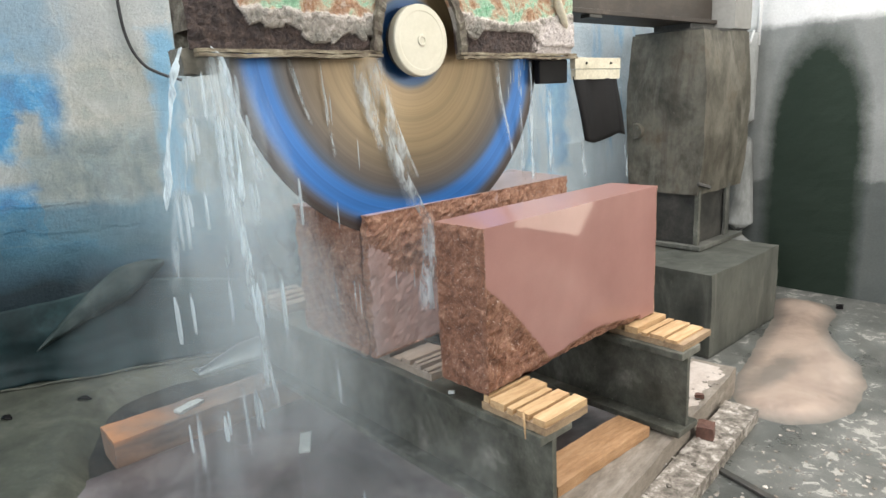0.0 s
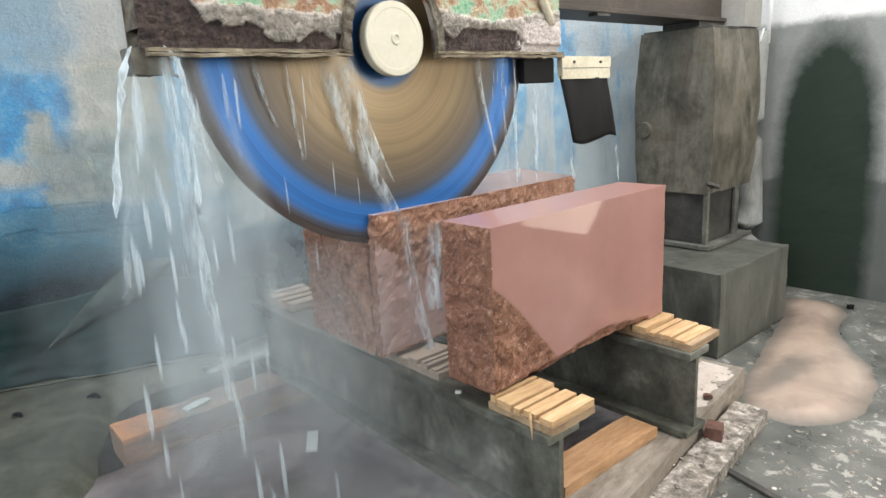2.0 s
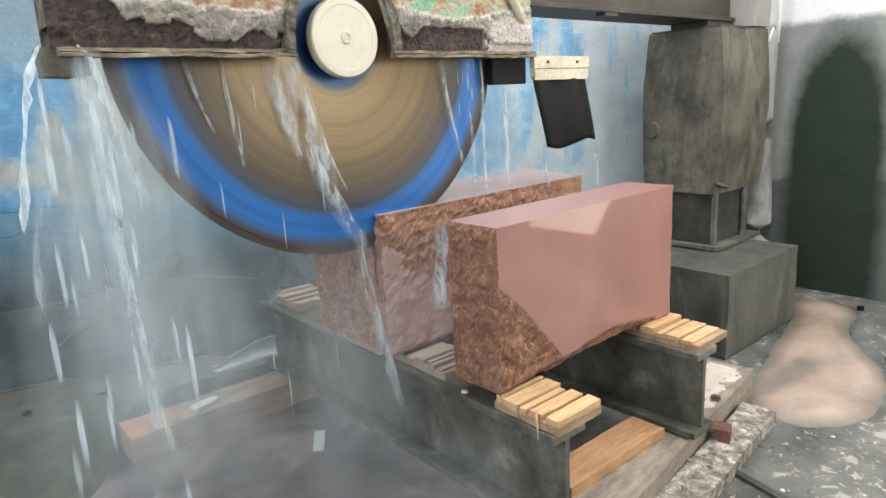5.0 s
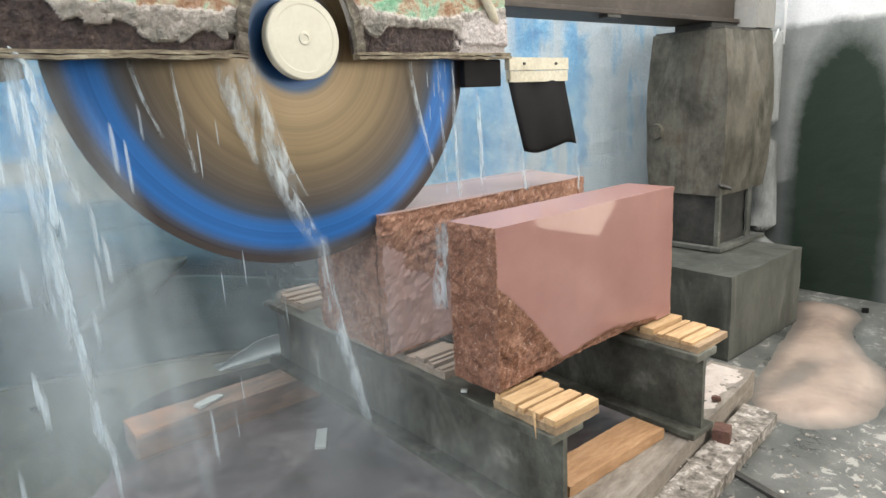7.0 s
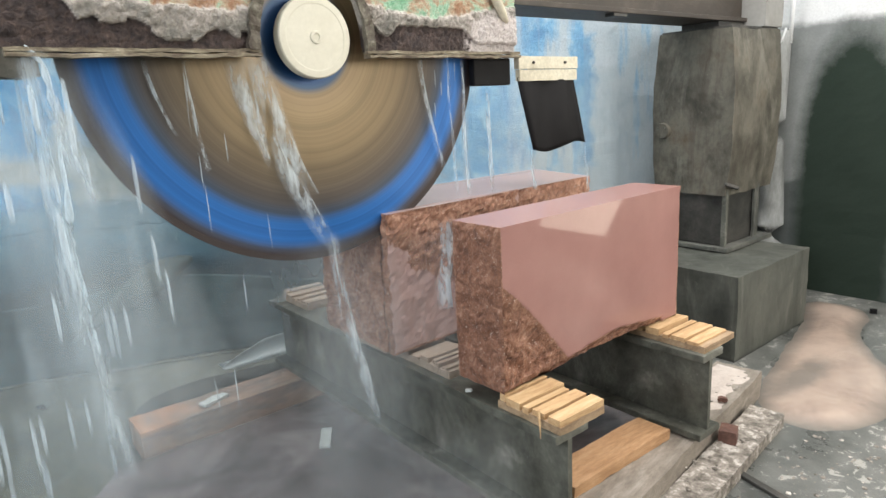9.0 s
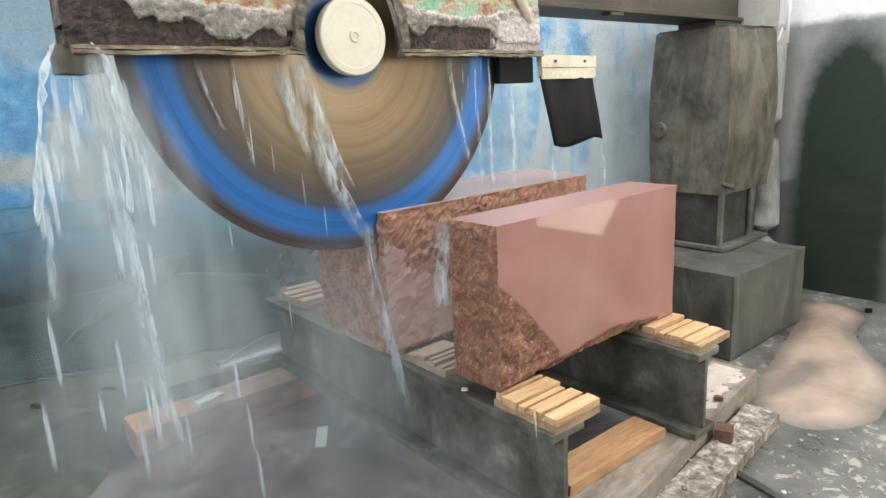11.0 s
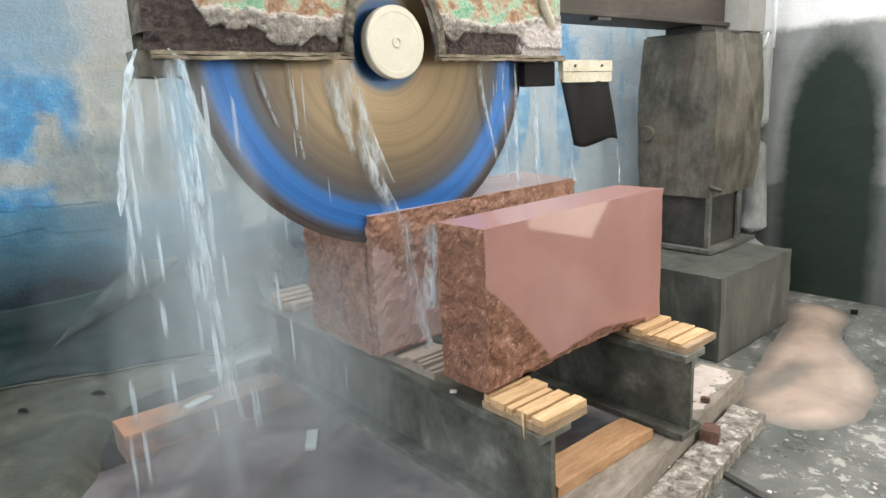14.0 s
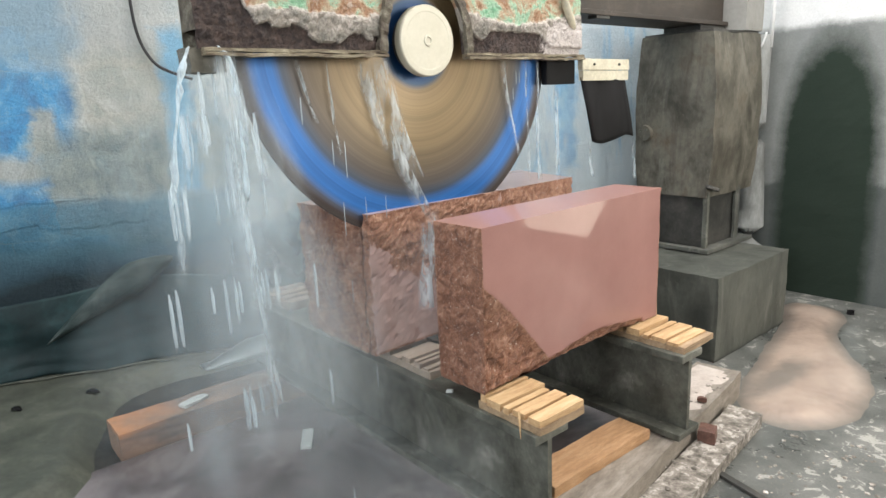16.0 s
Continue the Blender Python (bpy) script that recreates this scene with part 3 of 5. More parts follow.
def worn_box(x0, x1, y0, y1, z0, z1, step=0.03, amp=0.004, freq=12.0, seed=0.0):
    """A box of fine faces whose surface and edges wander, as worn timber or cast concrete does."""
    bm = bmesh.new()
    lo, size = Vector((x0, y0, z0)), Vector((x1 - x0, y1 - y0, z1 - z0))
    cuts = [max(1, min(90, round(s / step))) for s in size]
    made = {}

    def at(i, j, k):
        key = (i, j, k)
        if key not in made:
            p = lo + Vector((size.x * i / cuts[0], size.y * j / cuts[1], size.z * k / cuts[2]))
            d = noise.noise_vector(p * freq + Vector((seed, 0, 0))) * amp + noise.noise_vector(p * freq * 3.1 + Vector((0, seed, 0))) * amp * 0.5
            made[key] = bm.verts.new(p + d)
        return made[key]
    a, b, c = cuts
    for i in range(a):
        for j in range(b):
            for k in (0, c):
                bm.faces.new((at(i, j, k), at(i + 1, j, k), at(i + 1, j + 1, k), at(i, j + 1, k)))
    for i in range(a):
        for k in range(c):
            for j in (0, b):
                bm.faces.new((at(i, j, k), at(i + 1, j, k), at(i + 1, j, k + 1), at(i, j, k + 1)))
    for j in range(b):
        for k in range(c):
            for i in (0, a):
                bm.faces.new((at(i, j, k), at(i, j + 1, k), at(i, j + 1, k + 1), at(i, j, k + 1)))
    return bm


def tube(points, radii, sides=8, bm=None):
    """A round tube along points, with a radius at each."""
    bm = bm or bmesh.new()
    rings = []
    for n, p in enumerate(points):
        a, b = Vector(points[max(n - 1, 0)]), Vector(points[min(n + 1, len(points) - 1)])
        q = (b - a).to_track_quat("Z", "Y")
        r = radii[n] if isinstance(radii, (list, tuple)) else radii
        rings.append([bm.verts.new(Vector(p) + q @ Vector((math.cos(2 * math.pi * s / sides) * r, math.sin(2 * math.pi * s / sides) * r, 0))) for s in range(sides)])
    for a, b in zip(rings, rings[1:]):
        for s in range(sides):
            bm.faces.new((a[s], a[(s + 1) % sides], b[(s + 1) % sides], b[s]))
    bm.faces.new(rings[0][::-1])
    bm.faces.new(rings[-1])
    return bm


def disc_x(cx, cy, cz, r0, r1, profile, sides=96):
    """A body of revolution about the x axis; profile: pairs of radius and x."""
    bm = bmesh.new()
    rings = []
    for r, x in profile:
        rings.append([bm.verts.new((cx + x, cy + r * math.cos(2 * math.pi * s / sides), cz + r * math.sin(2 * math.pi * s / sides))) for s in range(sides)])
    for a, b in zip(rings, rings[1:]):
        for s in range(sides):
            bm.faces.new((a[s], a[(s + 1) % sides], b[(s + 1) % sides], b[s]))
    bm.faces.new(rings[0])
    bm.faces.new(rings[-1][::-1])
    return bm


# ---- structure ----
def slab(name, corners, z0, z1, material, label, category, kind="structure"):
    bm = bmesh.new()
    f = bm.faces.new([bm.verts.new((x, y, z0)) for x, y in corners])
    r = bmesh.ops.extrude_face_region(bm, geom=[f])
    bmesh.ops.translate(bm, verts=[v for v in r["geom"] if isinstance(v, bmesh.types.BMVert)], vec=(0, 0, z1 - z0))
    ob = link(name, bm, material)
    return tagged(ob, label, category, kind=kind)


slab("floor", [(-3.6, -3.6), (3.9, -3.6), (3.9, 3.6), (-3.6, 3.6)], -0.15, 0.0, M["floor"], "wet dark cement floor splashed with pale stone sludge", "floor")


def opened(name, long_axis, a0, a1, z0, z1, across, hole, material, label, category):
    """A wall (or ceiling) of four butted pieces round one opening. hole: a0, a1, z0, z1."""
    bm = bmesh.new()
    h0, h1, k0, k1 = hole
    for p0, p1, q0, q1 in ((a0, h0, z0, z1), (h1, a1, z0, z1), (h0, h1, z0, k0), (h0, h1, k1, z1)):
        if p1 - p0 > 0.01 and q1 - q0 > 0.01:
            if long_axis == "x":
                box(p0, p1, across[0], across[1], q0, q1, 0, bm)
            elif long_axis == "y":
                box(across[0], across[1], p0, p1, q0, q1, 0, bm)
            else:
                box(p0, p1, q0, q1, across[0], across[1], 0, bm)
    return tagged(link(name, bm, material), label, category, kind="structure")


# unseen ceiling and walls added to close the hall; grey keeps their reflections low
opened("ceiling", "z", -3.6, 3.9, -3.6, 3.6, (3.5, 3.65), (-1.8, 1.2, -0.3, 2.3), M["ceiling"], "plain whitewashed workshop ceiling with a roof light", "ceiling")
opened("wall_east", "y", -3.57, 3.41, 0.0, 3.5, (3.72, 3.87), (0.9, 3.0, 1.45, 2.95), M["plaster_grey"], "unseen grey cement workshop wall, added with a wide window opening", "wall")
opened("wall_south", "x", -3.4, 3.72, 0.0, 3.5, (-3.57, -3.42), (-0.9, 2.1, 1.45, 2.95), M["plaster_grey"], "unseen grey cement workshop wall, added with a wide window opening", "wall")

# the far wall stands along x, with a doorway
bm = worn_box(0, 2.5, 0, 0.16, 0, 3.5, 0.05, 0.006, 5.0, 3)
box(3.43, 4.55, 0.0, 0.16, 0, 3.5, 0, bm)
box(2.5, 3.43, 0.0, 0.16, 2.08, 3.5, 0, bm)
box(2.5, 3.43, 0.0, 0.16, 0, 0.15, 0, bm)
wall_far = tagged(link("wall_north", bm, M["wall_far"]), "grey whitewashed cement wall with a tall dark damp stain", "wall", kind="structure")
wall_far.matrix_world = pose(-0.83, 3.25, 0)
# the long blue wall runs askew into the corner
WALL = pose(-3.42, -3.54, 0, 0, 0, 69.3)
bm = worn_box(0, 7.25, 0, 0.18, 0, 3.5, 0.07, 0.012, 3.0, 7)
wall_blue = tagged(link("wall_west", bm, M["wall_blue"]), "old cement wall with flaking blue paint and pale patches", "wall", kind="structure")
wall_blue.matrix_world = WALL


# ---- stone blocks ----
def fbm(p, f):
    return noise.noise(p * f) + 0.5 * noise.noise(p * f * 2.1) + 0.25 * noise.noise(p * f * 4.3)


def polished_block():
    """The squared block: sawn top and side, split ends, one corner broken away."""
    bm = worn_box(-0.2, 0.0, 0.0, 0.955, 0.505, 1.005, 0.0108, 0.0, 1.0)
    split = bm.verts.layers.float.new("split")
    for v in bm.verts:
        p = v.co.copy()
        limit = 0.835 - 0.31 * (max(p.y, 0) / 0.30) ** 1.2
        foot = 0.52 + 0.035 * math.exp(-((p.y - 0.55) / 0.22) ** 2)
        s = 0.0
        if p.x > -0.03:
            s = max(s, 0.5 + (limit - p.z) / 0.06)
            if p.y < 0.85:
                s = max(s, 0.5 + (foot - p.z) / 0.03)
        if p.z < 0.506:
            s = 1.0
        inner = 0.003 < p.x + 0.2 and p.x < -0.003 and 0.51 < p.z < 1.0
        if p.y < 0.002:
            s = 1.0
            rough = 0.006 * fbm(p, 14) + 0.005 * fbm(p + Vector((3, 0, 0)), 40) + 0.003 * fbm(p, 110)
            v.co.y += rough if inner else 0.004 + 0.6 * rough
        elif p.y > 0.953:
            s = 1.0
            v.co.y += 0.006 * fbm(p, 16)
        v[split] = min(max(s, 0), 1)
        if p.x > -0.002 and p.y > 0.002:
            depth = min(max((limit - p.z) / 0.05, 0), 1)
            v.co.x -= depth * (0.010 + 0.010 * fbm(p, 18) + 0.006 * fbm(p + Vector((3, 0, 0)), 50) + 0.004 * fbm(p, 120))
            chip = min(max((foot - p.z) / 0.02, 0), 1)
            if 0.1 < p.y < 0.85:
                v.co.x -= chip * (0.012 + 0.012 * fbm(p, 25))
        if p.z < 0.506 and 0.22 < p.y < 0.76:
            v.co.z += max(0, 0.03 * math.exp(-((p.y - 0.52) / 0.16) ** 2) + 0.008 * fbm(p, 20))
    ob = link("stone_block", bm, M["polished_stone"])
    ob.rotation_euler.z = radians(1.2)
    return tagged(ob, "squared pink stone block with sawn faces and a broken corner", "stone block")


polished_block()


def cut_block():
    """The block under the saw: a kerf runs in from its near end behind a thin rough slice."""
    def edge(y):
        return -0.478 - 0.055 * (y + 0.05) / 1.12

    def span(kind, y):
        rest = min(-0.526, edge(y) - 0.008)
        if kind == "rest":
            return -0.95, rest
        return (-0.514 if y < 0.61 else rest - 0.002), edge(y)
    bm = bmesh.new()
    for kind in ("rest", "slice"):
        own = bmesh.new()
        split = own.verts.layers.float.new("split")
        nx = 22 if kind == "rest" else 3
        ny, nz = 96, 44
        grid = {}

        def at(i, j, k):
            key = (i, j, k)
            if key not in grid:
                y = -0.05 + 1.13 * j / ny
                lo, hi = span(kind, y)
                p = Vector((lo + (hi - lo) * i / nx, y, 0.505 + 0.495 * k / nz))
                q = p.copy()
                s = 0.0
                if j in (0, ny):
                    q.y += 0.010 * fbm(p, 14) + 0.006 * fbm(p, 42) + 0.003 * fbm(p, 110)
                    s = 1.0 if k < nz else 0.4
                if j == ny:
                    q.y += 0.25 * max(0, -0.55 - p.x)
                if kind == "slice" and i == nx:
                    # smeared with fresh sawing sludge below, bare above
                    s = 0.36 + 0.64 * min(max((p.z - 0.85 + 0.6 * (p.y + 0.05) + 0.05 * fbm(p, 9) + 0.03 * fbm(p, 40)) / 0.13, 0), 1)
                    if k < nz:
                        q.x += (0.15 + 0.85 * s) * (0.008 * fbm(p, 12) + 0.006 * fbm(p, 38) + 0.004 * fbm(p, 100)) - 0.002
                    else:
                        q.x += 0.003 * fbm(p, 30)
                        s = 0.55
                if k == 0:
                    s = 1.0
                v = own.verts.new(q)
                v[split] = s
                grid[key] = v
            return grid[key]
        quads = [((i, j, k), (i + 1, j, k), (i + 1, j + 1, k), (i, j + 1, k)) for i in range(nx) for j in range(ny) for k in (0, nz)]
        quads += [((i, j, k), (i + 1, j, k), (i + 1, j, k + 1), (i, j, k + 1)) for i in range(nx) for k in range(nz) for j in (0, ny)]
        quads += [((i, j, k), (i, j + 1, k), (i, j + 1, k + 1), (i, j, k + 1)) for j in range(ny) for k in range(nz) for i in (0, nx)]
        for qd in quads:
            own.faces.new([at(*c) for c in qd])
        me = bpy.data.meshes.new("tmp")
        own.to_mesh(me)
        own.free()
        bm.from_mesh(me)
        bpy.data.meshes.remove(me)
    # uncut stone below the kerf
    box(-0.53, -0.5138, -0.02, 0.62, 0.52, 0.868, 0, bm)
    ob = link("stone_block", bm, M["wet_stone"])
    return tagged(ob, "wet reddish stone block half sawn through beside a rough slice", "stone block")


cut_block()


# ---- the bed: steel beams on sleepers, with wooden packing ----
def steel_beam(y0, y1, name_label):
    root = thing("steel_beam", (-0.7, (y0 + y1) / 2, 0.13), name_label, "beam", "beams of the saw bed")
    zt = 0.455
    part("flange", box(-1.62, 0.205, y0 - 0.01, y1 + 0.01, zt - 0.028, zt, 0.004), M["steel_grey"], root)
    part("flange", box(-1.62, 0.205, y0 - 0.012, y1 + 0.012, 0.13, 0.155, 0.004), M["steel_grey"], root)
    part("web", worn_box(-1.615, 0.198, y0 + 0.048, y0 + 0.066, 0.154, zt - 0.027, 0.03, 0.0015, 9, y0), M["steel_grey"], root)
    return root


steel_beam(0.0, 0.12, "grey sludge-stained steel beam under the stone blocks")
steel_beam(0.765, 0.88, "grey sludge-stained steel beam under the far block ends")


def packing(x0, x1, y0, y1, z0, material, seed, label):
    """A wooden packing pad: a base board with strips nailed across it, some broken short."""
    rnd = random.Random(seed)
    root = thing("packing_pad", ((x0 + x1) / 2, (y0 + y1) / 2, z0), label, "wood pad", "wooden packing on the beams")
    part("base_board", worn_box(x0, x1 - 0.004, y0 + 0.004, y1, z0, z0 + 0.024, 0.02, 0.003, 18, seed), M["pine_base"] if material is M["pine"] else material, root, "weathered brown base board" if material is M["pine"] else "")
    x = x0 + 0.004
    while x < x1 - 0.02:
        w = rnd.choice((0.022, 0.028, 0.034, 0.05, 0.06))
        w = min(w, x1 - x)
        a, b = y0 + rnd.uniform(0.0, 0.012), y1 - rnd.uniform(0.0, 0.02)
        h = rnd.uniform(0.010, 0.026)
        part("slat", worn_box(x, x + w - 0.006, a, b, z0 + 0.021, z0 + 0.021 + h, 0.02, 0.0014, 25, seed + x * 9), material, root)
        x += w + rnd.uniform(0.0, 0.012)
    return root


packing(-0.03, 0.215, 0.0, 0.195, 0.455, M["pine"], 3, "pale pine packing pad with broken slats on a steel beam")
packing(-0.11, 0.20, 0.775, 0.985, 0.455, M["pine"], 5, "pale pine packing pad with slats on a steel beam")
packing(-0.62, -0.28, 0.02, 0.20, 0.455, M["pine_grey"], 8, "grey wet wooden packing pad between two stone blocks")
packing(-1.58, -1.30, 0.04, 0.26, 0.455, M["pine_grey"], 11, "grey wet wooden packing pad at the beam's far end")
packing(-0.93, -0.62, 0.0, 0.16, 0.455, M["pine_grey"], 13, "grey wet wooden packing pad under the sawn block")
packing(-0.93, -0.50, 0.775, 0.95, 0.455, M["pine_grey"], 17, "grey wet wooden packing pad under the sawn block")
packing(-0.26, -0.12, 0.78, 0.95, 0.455, M["pine_grey"], 19, "grey wooden packing pad under the squared block")


ob = link("splinter", tube([(0.135, 0.0, 0.505), (0.150, -0.012, 0.47), (0.156, -0.016, 0.435)], [0.004, 0.003, 0.001], 6), M["pine"])
tagged(ob, "thin pale wood splinter hanging from a packing pad", "splinter")


def sleeper(m, size, material, label, seed):
    sx, sy, sz = size
    ob = link("timber_sleeper", worn_box(-sx / 2, sx / 2, -sy / 2, sy / 2, 0, sz, 0.03, 0.006, 7, seed), material)
    ob.matrix_world = m
    return tagged(ob, label, "timber")


sleeper(pose(0.105, 0.62, 0, 0, 0, 8), (0.20, 1.75, 0.125), M["timber_old"], "grey-brown timber sleeper under the steel beams", 2)
sleeper(pose(-1.42, 0.28, 0, 0, 0, 0), (0.18, 2.0, 0.13), M["timber_wet"], "orange-brown wet timber sleeper under the far beam ends", 4)
ob = link("plank", worn_box(-0.065, 0.065, -0.26, 0.26, 0, 0.04, 0.02, 0.004, 12, 6), M["timber_orange"])
ob.matrix_world = pose(0.045, 0.45, 0.125, 0, 0, -1)
tagged(ob, "short orange-brown plank lying between the steel beams", "plank")
bm = worn_box(-0.13, 0.0, -2.1, 0.0, 0, 0.055, 0.02, 0.005, 9, 12)
ob = tagged(link("kerb", bm, M["kerb"]), "concrete kerb spotted with white sludge", "kerb", kind="structure")
ob.matrix_world = pose(0.262, 1.31, 0, 0, 0, 6.6)
ob = link("brick_stub", worn_box(-0.03, 0.03, -0.035, 0.035, 0, 0.05, 0.012, 0.004, 30, 1), M["brick_red"])
ob.matrix_world = pose(0.205, 0.965, 0.055, 0, 0, 20)
tagged(ob, "small broken piece of red-brown brick on the kerb", "brick")


# ---- floor things ----
def blob(name, ring, z, h, material, label, category, kind=""):
    """A low pool of sludge that thins out into the floor with an uneven rim."""
    bm = bmesh.new()
    for _ in range(2):
        ring = [(a[0] * (1 - f) + b[0] * f, a[1] * (1 - f) + b[1] * f) for a, b in zip(ring, ring[1:] + ring[:1]) for f in (0.25, 0.75)]
    x0, x1 = min(p[0] for p in ring) - 0.1, max(p[0] for p in ring) + 0.1
    y0, y1 = min(p[1] for p in ring) - 0.1, max(p[1] for p in ring) + 0.1
    step = 0.025
    cx, cy = int((x1 - x0) / step), int((y1 - y0) / step)

    def depth(x, y):
        inside, best = False, 9.0
        for (ax, ay), (bx, by) in zip(ring, ring[1:] + ring[:1]):
            if (ay > y) != (by > y) and x < ax + (y - ay) * (bx - ax) / (by - ay):
                inside = not inside
            dx, dy = bx - ax, by - ay
            u = min(max(((x - ax) * dx + (y - ay) * dy) / (dx * dx + dy * dy), 0), 1)
            best = min(best, math.hypot(x - ax - u * dx, y - ay - u * dy))
        return best if inside else -best
    vs = {}
    for i in range(cx + 1):
        for j in range(cy + 1):
            x, y = x0 + i * step, y0 + j * step
            d = depth(x, y) + 0.012 * fbm(Vector((x, y, 2)), 4)
            vs[i, j] = (bm.verts.new((x, y, z + h * max(-0.5, min(1, d / 0.10)) + 0.002 * fbm(Vector((x, y, 5)), 9))), d)
    for i in range(cx):
        for j in range(cy):
            q = (vs[i, j], vs[i + 1, j], vs[i + 1, j + 1], vs[i, j + 1])
            if max(k[1] for k in q) > -0.02:
                bm.faces.new([k[0] for k in q])
    bmesh.ops.delete(bm, geom=[v for v in bm.verts if not v.link_faces], context="VERTS")
    return tagged(link(name, bm, material, None, "", True), label, category, kind=kind)


blob("sludge_puddle", [(-0.34, 3.05), (0.05, 3.02), (0.08, 2.55), (0.27, 2.30), (0.44, 2.05), (0.50, 1.72), (0.44, 1.44), (0.25, 1.34), (0.10, 1.43), (0.02, 1.75), (-0.08, 2.2), (-0.16, 2.6)], 0.004, 0.02, M["mud"], "smooth beige puddle of stone sludge on the floor", "puddle", kind="structure")
blob("sludge_patch", [(-0.03, 0.93), (0.10, 0.92), (0.08, 1.15), (0.05, 1.42), (-0.07, 1.44), (-0.06, 1.2)], 0.127, 0.008, M["sludge_pale"], "pale dried sludge on the timber sleeper", "sludge")
ob = link("debris", worn_box(-0.018, 0.018, -0.01, 0.01, 0, 0.028, 0.008, 0.005, 40, 8), M["rubber"])
ob.matrix_world = pose(0.05, 3.0, 0.0, 0, 0, 30)
tagged(ob, "small dark scrap lying by the wall", "scrap")
slab("slurry_water", [(-1.33, -1.7), (-0.02, -1.7), (0.0, 1.5), (-1.33, 1.5)], 0.002, 0.02, M["slurry"], "shallow grey-mauve slurry water under the saw", "water")
# dark strip in the wet gap; the shadow there is put into its colour
slab("dark_gap", [(-2.0, -1.8), (-1.34, -1.8), (-1.34, 1.4), (-1.6, 1.4), (-2.0, 0.0)], 0.002, 0.012, M["dark_steel"], "wet gap between ledge and sleeper, its shadow put into dark colour", "gutter")
blob("ledge", [(-2.75, -1.8), (-0.95, -1.8), (-1.10, -0.86), (-1.58, -0.76), (-2.00, -0.52), (-1.90, 0.1), (-1.60, 1.3), (-1.9, 1.3), (-2.3, 0.0)], 0.004, 0.095, M["ledge"], "worn grey-green concrete ledge along the wall", "ledge", "structure")
ob = link("stone_chip", worn_box(-0.075, 0.075, -0.022, 0.022, 0, 0.012, 0.012, 0.004, 30, 2), M["chip"])
ob.matrix_world = pose(-0.95, -0.11, 0.02, 0, 0, 148)
tagged(ob, "pale flat stone chip lying in the slurry", "stone chip")
ob = link("stone_chip", worn_box(-0.06, 0.06, -0.022, 0.022, 0, 0.012, 0.012, 0.004, 30, 9), M["chip"])
ob.matrix_world = pose(-1.40, -0.40, 0.134, 0, 0, 108)
tagged(ob, "pale flat stone chip lying on the timber sleeper", "stone chip")


def leaf_scrap(x, y, turn, size):
    """A small curled dark scrap on the ledge."""
    bm = bmesh.new()
    rows = [[bm.verts.new((size * (i / 6 - 0.5), 0.35 * size * math.sin(math.pi * (i + 0.5) / 7) * q, 0.012 + 0.012 * math.sin(i * 0.6) - 0.006 * abs(q))) for q in (-1, 0, 1)] for i in range(7)]
    for a, b in zip(rows, rows[1:]):
        for q in range(2):
            bm.faces.new((a[q], a[q + 1], b[q + 1], b[q]))
    ob = link("scrap", bm, M["rubber"])
    ob.modifiers.new("thickness", "SOLIDIFY").thickness = 0.003
    ob.matrix_world = pose(x, y, 0.096, 0, 0, turn)
    return tagged(ob, "small curled black scrap lying on the concrete ledge", "scrap")


leaf_scrap(-1.927, -0.686, 60, 0.06)
leaf_scrap(-1.975, -0.982, 40, 0.05)
for x, y, z, r, tone, label in ((-0.171, 0.011, 0.455, 0.009, "chip", "small pale stone crumb on the steel beam"), (0.107, 1.102, 0.132, 0.016, "brick_red", "small reddish stone on the pale dried sludge")):
    ob = link("pebble", worn_box(-r, r, -r * 0.7, r * 0.7, 0, r, r * 0.6, r * 0.25, 60, x * 9), M[tone])
    ob.matrix_world = pose(x, y, z, 0, 0, 35)
    tagged(ob, label, "pebble")


def crumbs(name, count, area, size, material, label, seed, z=0.0):
    """Loose crumbs of dried sludge and stone on the floor."""
    rnd = random.Random(seed)
    bm = bmesh.new()
    for _ in range(count):
        x, y = rnd.uniform(area[0], area[1]), rnd.uniform(area[2], area[3])
        r = size * rnd.random() ** 2 + 0.002
        q = bmesh.ops.create_icosphere(bm, subdivisions=1, radius=r, matrix=pose(x, y, z + r * 0.25, 0, 0, rnd.uniform(0, 180)))
        for v in q["verts"]:
            c = Vector((x, y, z))
            v.co = c + (v.co - c) * (1 + 0.5 * noise.noise(v.co * 90))
            v.co.z = z + (v.co.z - z) * 0.4
    return tagged(link(name, bm, material), label, "crumbs", kind="stuff")


crumbs("sludge_crumbs", 700, (0.36, 1.3, 0.25, 1.45), 0.009, M["kerb"], "pale crumbs of dried sludge scattered on the floor", 4)
crumbs("stone_crumbs", 70, (0.19, 0.27, 0.35, 1.28), 0.012, M["kerb"], "small stone crumbs lying on the kerb", 6, 0.056)
crumbs("sleeper_crumbs", 50, (0.0, 0.10, 0.9, 1.4), 0.008, M["kerb"], "pale stone crumbs lying on the timber sleeper", 8, 0.126)
# unseen board added to give the doorway's reflection its slanted edge
ob = tagged(link("board", box(-0.3, 0, 0, 0.025, 0, 1.0, 0.004), M["timber_old"]), "unseen grey board added by the doorway to slant its reflection", "board")
ob.matrix_world = pose(1.83, 3.15, 0.14, 0, -27, 0)


